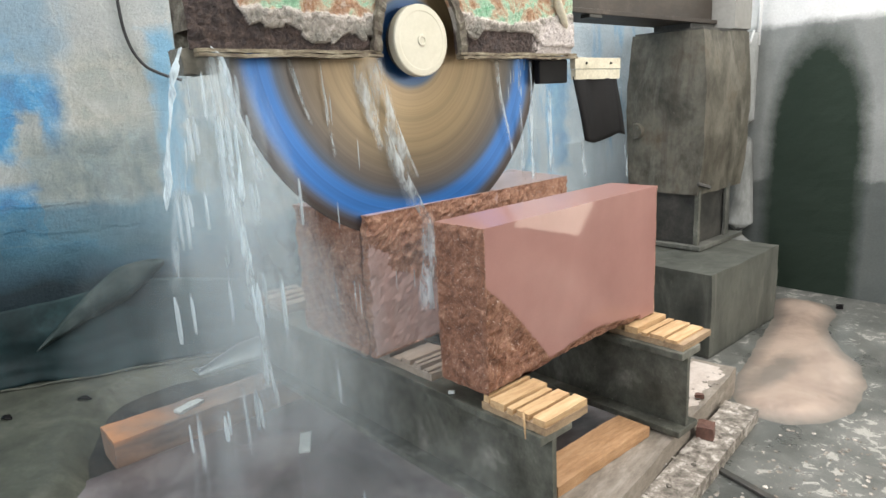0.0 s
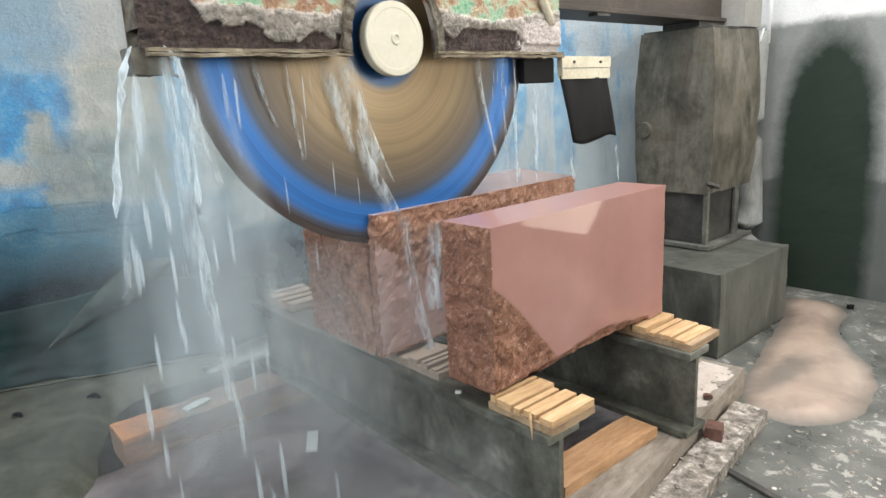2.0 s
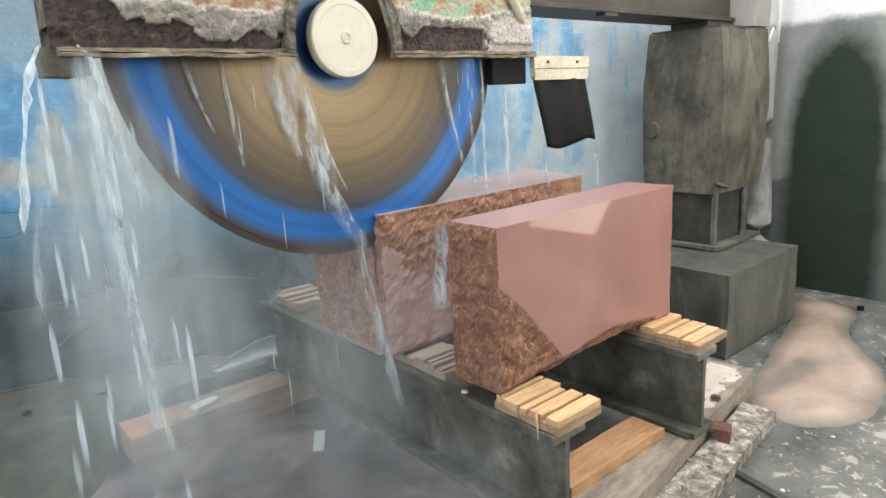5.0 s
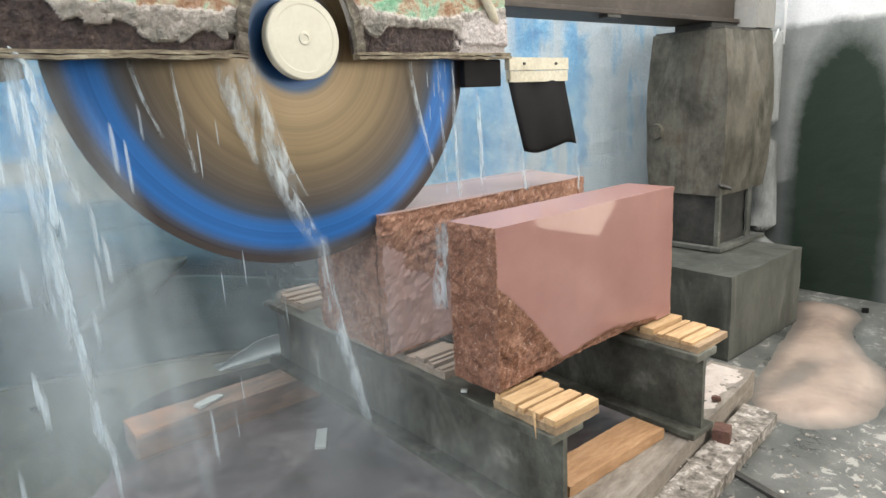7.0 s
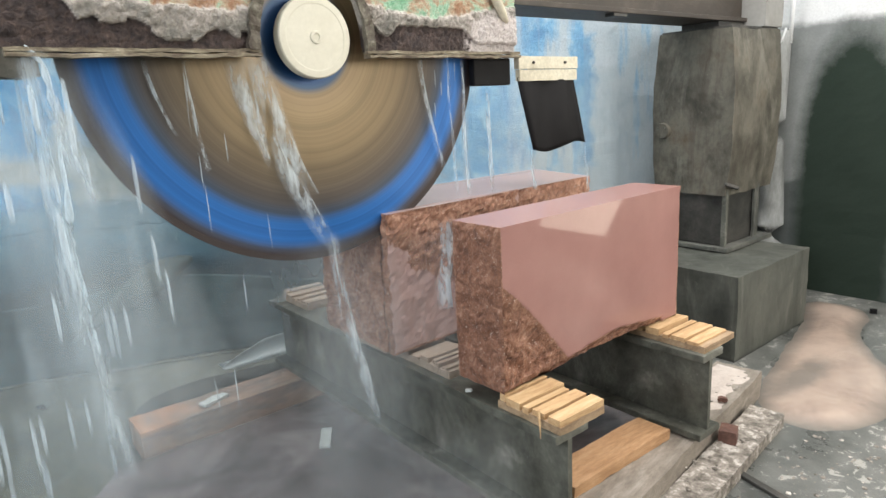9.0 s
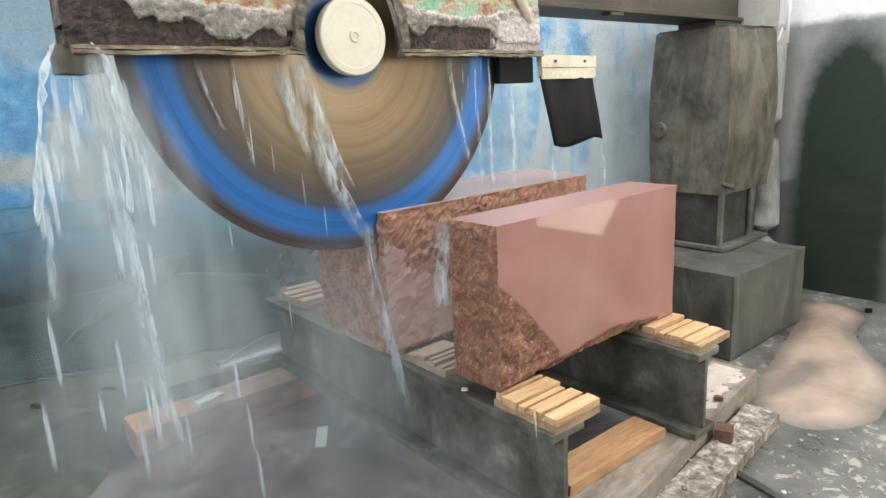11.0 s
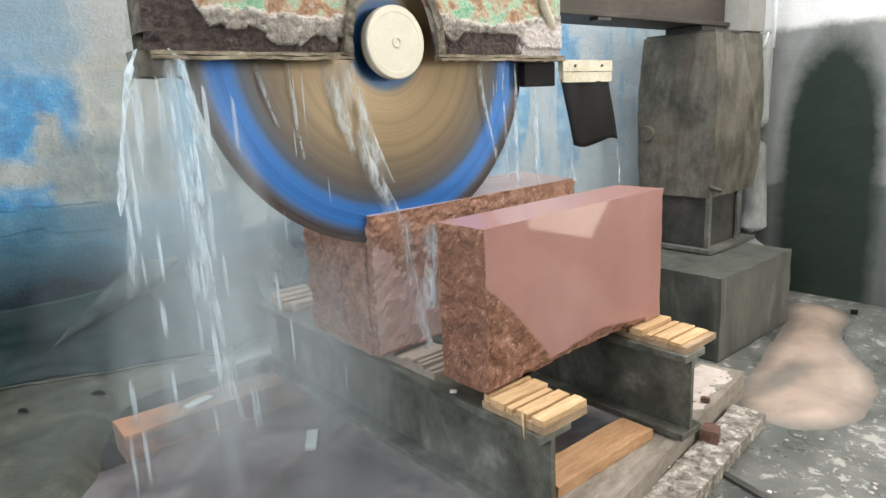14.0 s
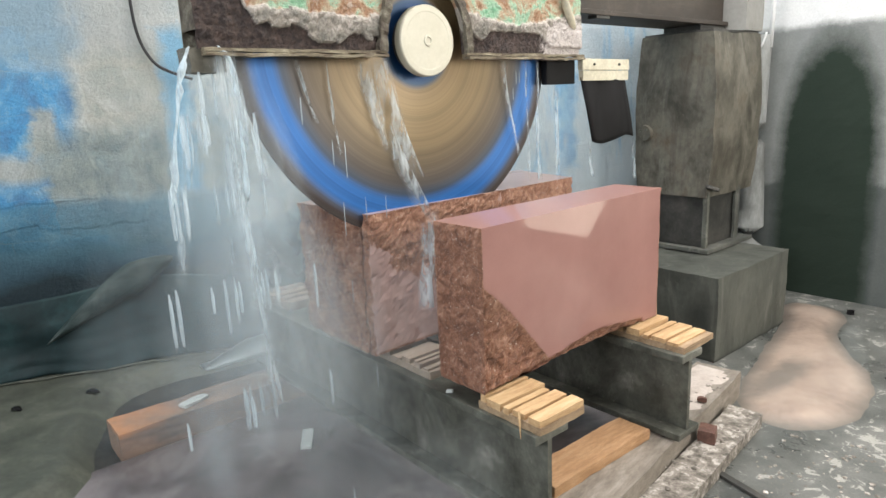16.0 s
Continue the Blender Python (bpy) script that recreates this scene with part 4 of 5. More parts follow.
def tarp():
    """A dark plastic sheet that hangs over the foot of the blue wall in slack folds."""
    bm = bmesh.new()
    nx, nz = 150, 26
    rows = []
    for k in range(nz + 1):
        row = []
        for i in range(nx + 1):
            s, u = 1.6 + 3.4 * i / nx, k / nz
            top = 0.50 + 0.10 * noise.noise(Vector((s * 1.3, 0, 4)))
            z = 0.105 + (top - 0.105) * u
            fold = 0.035 * math.sin(s * 9 + 4 * u + 2 * noise.noise(Vector((s, u, 0)))) + 0.03 * fbm(Vector((s * 1.5, u * 2, 1)), 2.0)
            row.append(bm.verts.new(WALL @ Vector((s, -0.05 - 0.05 * (1 - u) ** 2 + 0.7 * fold * (0.25 + 0.75 * (1 - u)), z))))
        rows.append(row)
    for a, b in zip(rows, rows[1:]):
        for i in range(nx):
            bm.faces.new((a[i], a[i + 1], b[i + 1], b[i]))
    ob = link("plastic_sheet", bm, M["tarp"], None, "", True)
    sol = ob.modifiers.new("thickness", "SOLIDIFY")
    sol.thickness = 0.003
    # a fold laid over the sheet, coloured pale as if lit
    bm = bmesh.new()
    rows = []
    for k in range(25):
        u = k / 24
        c, z = 2.98 + 0.62 * u, 0.27 + 0.36 * u + 0.04 * math.sin(u * 3)
        w = (0.004 + 0.13 * u ** 0.9) * min(1.0, 0.1 + (1 - u) / 0.4)
        rows.append([bm.verts.new(WALL @ Vector((c, -0.095 - 0.012 * math.sin(q * math.pi / 4) + 0.02 * noise.noise(Vector((u * 6, q, 0))), z + w * (q / 2 - 1)))) for q in range(5)])
    for a, c in zip(rows, rows[1:]):
        for q in range(4):
            bm.faces.new((a[q], a[q + 1], c[q + 1], c[q]))
    fold = part("fold", bm, M["fold"], ob, "slack fold with its highlight put into pale colour", True)
    fold.modifiers.new("thickness", "SOLIDIFY").thickness = 0.003
    hem = [WALL @ Vector((1.6 + 3.4 * i / 60, -0.125 - 0.02 * noise.noise(Vector((i * 0.3, 0, 2))), 0.108 + 0.006 * noise.noise(Vector((i * 0.4, 1, 0))))) for i in range(61)]
    part("hem", tube(hem, [0.006 + 0.003 * noise.noise(Vector((i * 0.7, 5, 0))) for i in range(61)], 6), M["ledge"], ob, "dull grey lower hem", True)
    return tagged(ob, "dark blue-black plastic sheet hanging over the wall's foot", "plastic sheet")


tarp()


def plastic_curl():
    """The loose end of a pale plastic sheet, curled up from the ledge."""
    bm = bmesh.new()
    rows = []
    for i in range(25):
        u = i / 24
        r = 0.012 + 0.045 * math.sin(u * math.pi * 0.75) + 0.006 * noise.noise(Vector((u * 5, 0, 8)))
        rows.append([bm.verts.new((-1.86 + 0.04 * u + 0.11 - r * math.sin(a) - (0.10 if q == 0 else 0), -0.22 + 0.46 * u, 0.113 + r * (1 - math.cos(a)) + 0.004 * noise.noise(Vector((u * 9, q, 0))))) for q, a in enumerate((-0.9, 0.0, 0.7, 1.4, 2.1, 2.6))])
    for a, b in zip(rows, rows[1:]):
        for q in range(5):
            bm.faces.new((a[q], a[q + 1], b[q + 1], b[q]))
    ob = link("plastic_scrap", bm, M["sheet"], None, "", True)
    ob.modifiers.new("thickness", "SOLIDIFY").thickness = 0.002
    return tagged(ob, "pale crumpled plastic scrap curling on the ledge", "plastic scrap")


plastic_curl()
ob = tagged(link("steel_rail", box(-0.6, 0.75, -0.014, 0.014, 0.001, 0.014, 0.003), M["dark_steel"]), "dark flat steel bar lying on the floor", "steel bar")
ob.matrix_world = pose(0.86, 0.72, 0, 0, 0, -14)

pts = [(3.60, -0.03, 3.495), (3.58, -0.03, 2.6), (3.57, -0.03, 2.1), (3.565, -0.03, 1.89), (3.575, -0.03, 1.71), (3.63, -0.03, 1.59), (3.71, -0.03, 1.545), (3.80, -0.03, 1.515)]
for _ in range(3):
    pts = pts[:1] + [tuple(p + (q - p) * f for p, q in zip(a, b)) for a, b in zip(pts, pts[1:]) for f in (0.25, 0.75)] + pts[-1:]
tagged(link("hanging_cable", tube([WALL @ Vector(p) for p in pts], 0.0075, 8), M["cable"], None, "", True), "thin black cable hanging loose before the wall", "cable")

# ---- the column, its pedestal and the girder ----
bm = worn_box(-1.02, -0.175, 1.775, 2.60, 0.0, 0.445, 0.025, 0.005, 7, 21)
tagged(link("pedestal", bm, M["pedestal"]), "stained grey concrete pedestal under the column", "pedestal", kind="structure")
col = thing("gantry_column", (-0.69, 2.47, 0.45), "grimy grey-brown steel column of the saw gantry", "column")
part("base_plate", box(-0.95, -0.44, 2.17, 2.72, 0.45, 0.475, 0.004), M["concrete"], col, "pale sludge-covered base plate")
part("post", box(-0.88, -0.50, 2.21, 2.66, 0.475, 0.80, 0.006), M["dark_steel"], col, "black steel post")
part("gusset", box(-0.497, -0.47, 2.20, 2.225, 0.475, 0.80, 0.003), M["steel_grey"], col)
part("gusset", worn_box(-0.492, -0.478, 2.55, 2.60, 0.475, 0.79, 0.02, 0.004, 20, 3), M["concrete"], col)
bm = worn_box(-0.905, -0.478, 2.19, 2.74, 0.765, 1.655, 0.03, 0.007, 5, 31)
for v in bm.verts:
    belly = math.sin(min(max((v.co.z - 0.765) / 0.89, 0), 1) * math.pi) * 0.03
    v.co.x += belly * (1 if v.co.x > -0.69 else -1)
part("housing", bm, M["column"], col)
part("cap_plate", box(-0.895, -0.486, 2.20, 2.73, 1.652, 1.668, 0.003), M["dark_steel"], col)
bm = bmesh.new()
for k in range(7):
    bmesh.ops.create_icosphere(bm, subdivisions=1, radius=0.014, matrix=pose(-0.47 + 0.004 * k, 2.19 + 0.012 * k, 0.83 - 0.004 * k))
part("lug", bm, M["dark_steel"], col)
bm = bmesh.new()
bmesh.ops.create_cone(bm, cap_ends=True, segments=28, radius1=0.048, radius2=0.042, depth=0.024, matrix=pose(-0.865, 2.182, 1.12, 90, 0, 0))
boss = part("boss", bm, M["column"], col, "low round steel boss")
for dx, dz in ((-0.02, 0.015), (0.02, 0.02)):
    bm = bmesh.new()
    bmesh.ops.create_cone(bm, cap_ends=True, segments=6, radius1=0.007, radius2=0.006, depth=0.014, matrix=pose(-0.865 + dx, 2.165, 1.12 + dz, 90, 0, 0))
    part("bolt", bm, M["steel_grey"], boss)

gird = thing("gantry_girder", (-0.72, 1.0, 1.70), "long dark red-brown steel girder that carries the saw", "girder")
part("web", worn_box(-0.78, -0.60, -2.6, 2.52, 1.72, 2.05, 0.05, 0.002, 4, 41), M["girder"], gird)
part("flange", box(-0.82, -0.565, -2.6, 2.52, 1.70, 1.722, 0.004), M["girder"], gird)
part("flange", box(-0.82, -0.565, -2.6, 2.52, 2.05, 2.072, 0.004), M["girder"], gird)
part("bracket", box(-0.80, -0.58, 2.24, 2.52, 1.668, 1.70, 0.004), M["dark_steel"], gird)
part("bracket", box(-0.62, -0.57, 1.30, 1.40, 1.685, 1.70, 0.003), M["dark_steel"], gird)
bm = worn_box(-0.62, -0.47, 2.53, 2.74, 1.668, 3.5, 0.04, 0.004, 6, 51)
tagged(link("post_upper", bm, M["plaster_grey"]), "pale grey concrete post above the column", "post", kind="structure")

# pipe and tie in the corner
pts = [(-0.66 + 0.006 * math.sin(k * 0.6), 3.16, 0.02 + 1.66 * k / 12) for k in range(13)]
tagged(link("corner_pipe", tube(pts, [0.095 - 0.003 * k + 0.003 * math.sin(k * 0.7) for k in range(13)], 16), M["pipe"], None, "", True), "sludge-coated pale pipe in the wall's corner", "pipe")
bm = tube([(-0.60, 3.10, 1.69), (-0.615, 3.09, 1.62), (-0.66, 3.09, 1.57), (-0.70, 3.10, 1.53), (-0.665, 3.09, 1.49), (-0.64, 3.09, 1.47)], 0.007, 6)
tagged(link("wire_tie", bm, M["plaster_white"], None, "", True), "white twisted wire tied round the corner pipe", "wire")
pts = [(-0.60 + 0.002 * k, 3.17, 1.6 + 0.24 * k) for k in range(9)]
tagged(link("conduit", tube(pts, 0.014, 8), M["plaster_white"], None, "", True), "thin white conduit rising in the corner", "conduit")

# ---- the saw: built with its spindle at y = 0 ----
HX, HZ = -0.52, 1.55
saw = thing("stone_saw", (HX, 0, HZ), "large circular stone saw with a crusted, rusty green guard", "saw")
FACE = -0.462


def arch(y):
    """The guard's lower edge: level, with an arch round the spindle."""
    a = (abs(y + 0.005)) / 0.165
    if a >= 1:
        return 1.512 + 0.004 * noise.noise(Vector((y * 9, 0, 0)))
    return 1.512 + 0.30 * (1 - a ** 2.4) ** 0.5 * 0.8


def coat_edges(y):
    """Heights at which the grey crust and, above it, the paint begin along the guard."""
    step = noise.cell(Vector((y * 14 + 0.4 * noise.noise(Vector((y * 8, 3, 0))), 0, 0)))
    jag = 0.014 * noise.noise(Vector((y * 17, 1, 0))) + 0.007 * noise.noise(Vector((y * 55, 2, 0)))
    if y < 0.1:
        low = 1.572 + 0.014 * step + jag - 0.036 * math.exp(-((y + 0.38) / 0.065) ** 4) - 0.020 * math.exp(-((y + 0.215) / 0.03) ** 4)
        low += 0.085 * min(max((-0.60 - y) / 0.05, 0), 1)
        high = max(1.616 + 1.3 * jag + 0.010 * step, low + 0.004) + 0.03 * min(max((-0.62 - y) / 0.06, 0), 1)
    else:
        low = 1.590 + 0.6 * jag - 0.05 * min(max((y - 0.56) / 0.06, 0), 1) - 0.03 * math.exp(-((y - 0.24) / 0.035) ** 4)
        high = 1.612 + jag + 0.16 * abs(y - 0.42) ** 1.1
        high = max(high, low + 0.006)
    return low, high


def guard_plate():
    bm = bmesh.new()
    layers = [bm.verts.layers.float.new(n) for n in ("coat", "rim", "powder")]
    ys = sorted(set([-0.765 + 1.575 * i / 400 for i in range(401)] + [-0.1695, -0.1705, 0.1595, 0.1605]))
    grid = []
    for y in ys:
        lo = arch(y)
        low, high = coat_edges(y)
        colm = []
        for k in range(85):
            z = lo + (1.80 - lo) * k / 72 if k <= 72 else 1.80 + 0.32 * (k - 72) / 12
            p = Vector((0, y, z))
            a, c = min(max((z - low) / 0.005, 0), 1), min(max((z - high) / 0.005, 0), 1)
            rough = 0.007 * fbm(p, 11) + 0.006 * abs(fbm(p + Vector((4, 0, 0)), 30)) + 0.003 * fbm(p, 90)
            proud = 0.012 * a - 0.006 * c + rough * (1.0 - 0.5 * c)
            v = bm.verts.new((FACE + proud * min(1, (z - lo) / 0.02 + 0.2), y, z))
            v[layers[0]] = 0.5 * a + 0.5 * c
            v[layers[1]] = max(a * max(0, 1 - (z - low) / 0.010), 0.9 * a * max(0, 1 - abs(z - high) / 0.014))
            v[layers[2]] = min(max((y - 0.52) / 0.16, 0), 1) * min(max((1.66 - z) / 0.05, 0), 1)
            colm.append(v)
        grid.append(colm)
    for a, b in zip(grid, grid[1:]):
        for k in range(84):
            bm.faces.new((a[k], b[k], b[k + 1], a[k + 1]))
    ob = part("guard_plate", bm, M["guard"], saw, "crusted plate with peeling green paint, rust and pale sludge")
    s = ob.modifiers.new("thickness", "SOLIDIFY")
    s.thickness, s.offset = 0.006, 0
    return ob


guard_plate()
part("guard_back", worn_box(-0.560, -0.555, -0.765, 0.81, 1.512, 2.12, 0.05, 0.003, 6, 61), M["rust"], saw)
part("guard_end", worn_box(-0.555, -0.468, 0.800, 0.808, 1.515, 2.12, 0.03, 0.004, 12, 62), M["guard"], saw)
part("guard_end", worn_box(-0.555, -0.468, -0.763, -0.757, 1.56, 2.12, 0.03, 0.004, 12, 63), M["rust"], saw)
part("guard_top", worn_box(-0.61, -0.45, -0.77, 0.815, 2.12, 2.135, 0.05, 0.002, 6, 64), M["rust"], saw)
part("carriage", box(-0.84, -0.50, -0.30, 0.30, 2.072, 2.12, 0.006), M["girder"], saw)


def lip(y0, y1, seed):
    """The frayed rubber and sludge edge along the guard's foot, in two plies."""
    bm = bmesh.new()
    n = 60
    for ply in range(2):
        rows = []
        for i in range(n + 1):
            y = y0 + (y1 - y0) * i / n
            w = 0.005 * noise.noise(Vector((y * 7, ply * 3.0, seed))) + 0.003 * noise.noise(Vector((y * 31, ply, seed)))
            z = 1.516 - ply * 0.012 + w
            out = FACE + 0.022 + 0.008 * ply + 0.006 * noise.noise(Vector((y * 15, 5 + ply, seed)))
            h = 0.011 + 0.004 * noise.noise(Vector((y * 22, 9, seed)))
            rows.append([bm.verts.new(q) for q in ((FACE - 0.004, y, z), (out, y, z - 0.002), (out, y, z - h), (FACE - 0.004, y, z - h))])
        for a, b in zip(rows, rows[1:]):
            for k in range(4):
                bm.faces.new((a[k], a[(k + 1) % 4], b[(k + 1) % 4], b[k]))
        bm.faces.new(rows[0][::-1])
        bm.faces.new(rows[-1])
    return part("edge_strip", bm, M["lip"], saw, "frayed tan rubber edge strip")


lip(-0.755, -0.175, 1.0)
lip(0.165, 0.82, 2.0)


def arch_trim():
    bm = bmesh.new()
    rows = []
    n = 64
    for i in range(n + 1):
        u = -1 + 2 * i / n
        y = math.copysign(1 - (1 - abs(u)) ** 2, u) * 0.17
        a = min(abs(y) / 0.17, 1)
        z = 1.512 + 0.24 * max(0, 1 - a ** 2.4) ** 0.5
        d = Vector((0, y / 0.17, (z - 1.5) / 0.24))
        d.normalize()
        w = 0.030 + 0.010 * noise.noise(Vector((i * 0.45, 0, 0)))
        o = 0.026 + 0.012 * noise.noise(Vector((i * 0.4, 3, 0)))
        p = Vector((0, y - 0.005, z))
        rows.append([bm.verts.new(q) for q in (p + Vector((FACE - 0.004, 0, 0)), p + Vector((FACE + o, 0, 0)), p + d * w + Vector((FACE + o, 0, 0)), p + d * w + Vector((FACE - 0.004, 0, 0)))])
    for a, b in zip(rows, rows[1:]):
        for k in range(4):
            bm.faces.new((a[k], a[(k + 1) % 4], b[(k + 1) % 4], b[k]))
    bm.faces.new(rows[0][::-1])
    bm.faces.new(rows[-1])
    return part("arch_trim", bm, M["rust"], saw, "rusty raised rim round the spindle opening")


arch_trim()
blade = part("blade", disc_x(HX, 0, HZ, 0, 0, [(0.10, 0.0032), (0.16, 0.0032), (0.30, 0.0031), (0.48, 0.003), (0.60, 0.003), (0.632, 0.0042), (0.655, 0.0042), (0.655, -0.0042), (0.632, -0.0042), (0.60, -0.003), (0.10, -0.0032)], 144), M["blade"], saw, "steel saw blade tempered in brown and blue rings")
for i in range(36):
    a = 2 * math.pi * i / 36
    seg = box(HX - 0.0046, HX + 0.0046, -0.05, 0.05, 0.640, 0.6565, 0.001)
    for v in seg.verts:
        y, z = v.co.y, v.co.z - (v.co.y ** 2) / 1.3
        v.co.y, v.co.z = y * math.cos(a) - z * math.sin(a), HZ + y * math.sin(a) + z * math.cos(a)
    part("segment", seg, M["segment"], blade)
part("spindle", disc_x(HX, 0, HZ, 0, 0, [(0.07, 0.004), (0.07, 0.05)], 48), M["dark_steel"], saw)
hub = part("hub_cap", disc_x(HX, 0, HZ, 0, 0, [(0.108, 0.030), (0.114, 0.036), (0.114, 0.064), (0.111, 0.068), (0.094, 0.069), (0.090, 0.068), (0.055, 0.0684), (0.019, 0.0688), (0.017, 0.073), (0.011, 0.0735), (0.009, 0.070), (0.002, 0.070)], 72), M["hub_paint"], saw, "cream painted round hub cap")
part("flange", disc_x(HX, 0, HZ, 0, 0, [(0.10, 0.0035), (0.10, 0.010), (0.095, 0.016), (0.05, 0.016)], 64), M["dark_steel"], saw)

# arm, board and rubber flap behind the guard
part("flap_arm", box(-0.50, -0.47, 0.62, 0.80, 1.40, 1.495, 0.006), M["rubber"], saw, "black rubber arm")
part("flap_board", worn_box(-0.475, -0.45, 0.825, 1.16, 1.455, 1.500, 0.02, 0.002, 14, 71), M["board_cream"], saw, "cream wooden clamp board")
part("flap_board", worn_box(-0.475, -0.452, 0.830, 1.155, 1.412, 1.453, 0.02, 0.002, 14, 72), M["board_cream"], saw, "cream wooden clamp board")
bm = bmesh.new()
rows = []
for k in range(15):
    u = k / 14
    rows.append([bm.verts.new((-0.468 + 0.02 * math.sin(u * 2.5) + 0.008 * math.sin(i * 0.9 + u), 0.83 + 0.325 * i / 12 + 0.06 * u * u, 1.425 - 0.27 * u - 0.014 * math.sin(i * 0.5) * u)) for i in range(13)])
for a, b in zip(rows, rows[1:]):
    for i in range(12):
        bm.faces.new((a[i], a[i + 1], b[i + 1], b[i]))
fl = part("flap", bm, M["rubber"], saw, "black wet rubber splash flap", True)
sol = fl.modifiers.new("thickness", "SOLIDIFY")
sol.thickness = 0.006
for k in range(2):
    bm = bmesh.new()
    bmesh.ops.create_cone(bm, cap_ends=True, segments=8, radius1=0.006, radius2=0.005, depth=0.008, matrix=pose(-0.447, 0.90 + 0.18 * k, 1.478, 0, 90, 0))
    part("screw", bm, M["dark_steel"], saw)
part("pipe", tube([(-0.455, 0.70, 2.0), (-0.435, 0.66, 1.80), (-0.432, 0.69, 1.70), (-0.44, 0.735, 1.645), (-0.455, 0.76, 1.62)], 0.016, 10), M["board_cream"], saw, "short pale water pipe", True)
# outlet at the guard's near end
part("outlet", worn_box(-0.555, -0.462, -0.785, -0.695, 1.452, 1.515, 0.015, 0.007, 16, 81), M["column"], saw, "sludge-grey water outlet")


# ---- water, in rigid pieces ----
def sheet(name, top, foot, x0, z0, z1, material, parent, seed, bulge=0.05, cols=14, rows=22, spread=1.5):
    """A curved sheet of falling water: it runs from the span top (y, y) at z1 to foot (y, y) at z0."""
    bm = bmesh.new()
    uv = bm.loops.layers.uv.new("UVMap")
    grid = []
    for k in range(rows + 1):
        w = k / rows
        fall = w ** spread
        line = []
        for i in range(cols + 1):
            u = i / cols
            a, b = top[0] + (foot[0] - top[0]) * fall, top[1] + (foot[1] - top[1]) * fall
            x = x0 + bulge * math.sin(u * math.pi) * (0.2 + w) + 0.02 * noise.noise(Vector((u * 4, w * 2, seed)))
            line.append((bm.verts.new((x, a + (b - a) * u, z1 + (z0 - z1) * w)), u, w))
        grid.append(line)
    for a, b in zip(grid, grid[1:]):
        for i in range(cols):
            f = bm.faces.new((a[i][0], a[i + 1][0], b[i + 1][0], b[i][0]))
            for lp, (_, u, w) in zip(f.loops, (a[i], a[i + 1], b[i + 1], b[i])):
                lp[uv].uv = (u, w)
    ob = part(name, bm, material, parent, "", True)
    return ob


def strand(name, pts, r, material, parent, seed, sides=7):
    """A wobbling thread of water with swellings."""
    n = 16
    out, rad = [], []
    for i in range(n + 1):
        t = i / n * (len(pts) - 1)
        k = min(int(t), len(pts) - 2)
        p = Vector(pts[k]).lerp(Vector(pts[k + 1]), t - k)
        p += noise.noise_vector(Vector((i * 0.7, seed, 0))) * 0.006
        out.append(p)
        rad.append(r * (0.35 + 0.65 * abs(noise.noise(Vector((i * 0.9, seed, 3)))) * 2) * (1.0 if 0 < i < n else 0.3))
    return part(name, tube(out, rad, sides), material, parent, "", True)


spray = thing("water_spray", (HX, 0, HZ), "white cooling water pouring off the saw guard and blade", "water", kind="stuff")
for k, (a, c, x, z0, z1, bulge) in enumerate([((-0.81, -0.68), (-1.02, -0.40), -0.50, 0.30, 1.52, 0.05), ((-0.75, -0.62), (-0.90, -0.26), -0.46, 0.35, 1.51, 0.08)
        ]):
    sheet("veil", a, c, x, z0, z1, M["veil"], spray, 1 + 4 * k, bulge, spread=0.8)
for k, (a, c, x, z0, z1) in enumerate([((-0.95, -0.38), (-1.3, 0.15), -0.70, 0.38, 1.48)]):
    sheet("haze", a, c, x, z0, z1, M["haze"], spray, 31 + 4 * k, 0.06)
# ribbons: from the outlet, over the blade, off the guard's end and off the flap
for k, (a, c, x, z0, z1, bend) in enumerate([
        ((-0.815, -0.778), (-0.915, -0.875), -0.46, 0.90, 1.505, 0.02), ((-0.745, -0.700), (-0.725, -0.680), -0.45, 0.95, 1.515, 0.03),
        ((-0.715, -0.675), (-0.655, -0.615), -0.43, 1.15, 1.51, 0.03), ((-0.74, -0.70), (-0.70, -0.64), -0.42, 0.45, 1.15, 0.02),
        ((-0.235, -0.165), (-0.02, 0.05), -0.505, 0.93, 1.505, 0.02), ((-0.20, -0.12), (-0.06, -0.01), -0.50, 1.10, 1.50, 0.02), ((-0.26, -0.20), (-0.16, -0.12), -0.505, 1.18, 1.49, 0.01),
        ((-0.03, 0.03), (0.09, 0.13), -0.47, 0.30, 0.98, 0.03),
        ((-0.37, -0.355), (-0.345, -0.325), -0.505, 1.20, 1.50, 0.0), ((-0.47, -0.455), (-0.41, -0.40), -0.505, 1.3, 1.50, 0.0),
        ((0.40, 0.42), (0.475, 0.495), -0.50, 1.12, 1.50, 0.0), ((0.50, 0.515), (0.52, 0.54), -0.48, 1.02, 1.50, 0.0), ((0.555, 0.57), (0.56, 0.58), -0.47, 1.02, 1.49, 0.0),
        ((0.885, 0.90), (0.90, 0.92), -0.46, 1.0, 1.17, 0.0), ((1.20, 1.215), (1.215, 1.235), -0.45, 0.96, 1.15, 0.0), ((0.67, 0.69), (0.675, 0.70), -0.47, 1.01, 1.42, 0.0)]):
    sheet("ribbon", a, c, x, z0, z1, M["band" if k < 4 else "trickle" if a[1] - a[0] < 0.03 else "ribbon"], spray, 50 + 3 * k, bend, 6, 18)
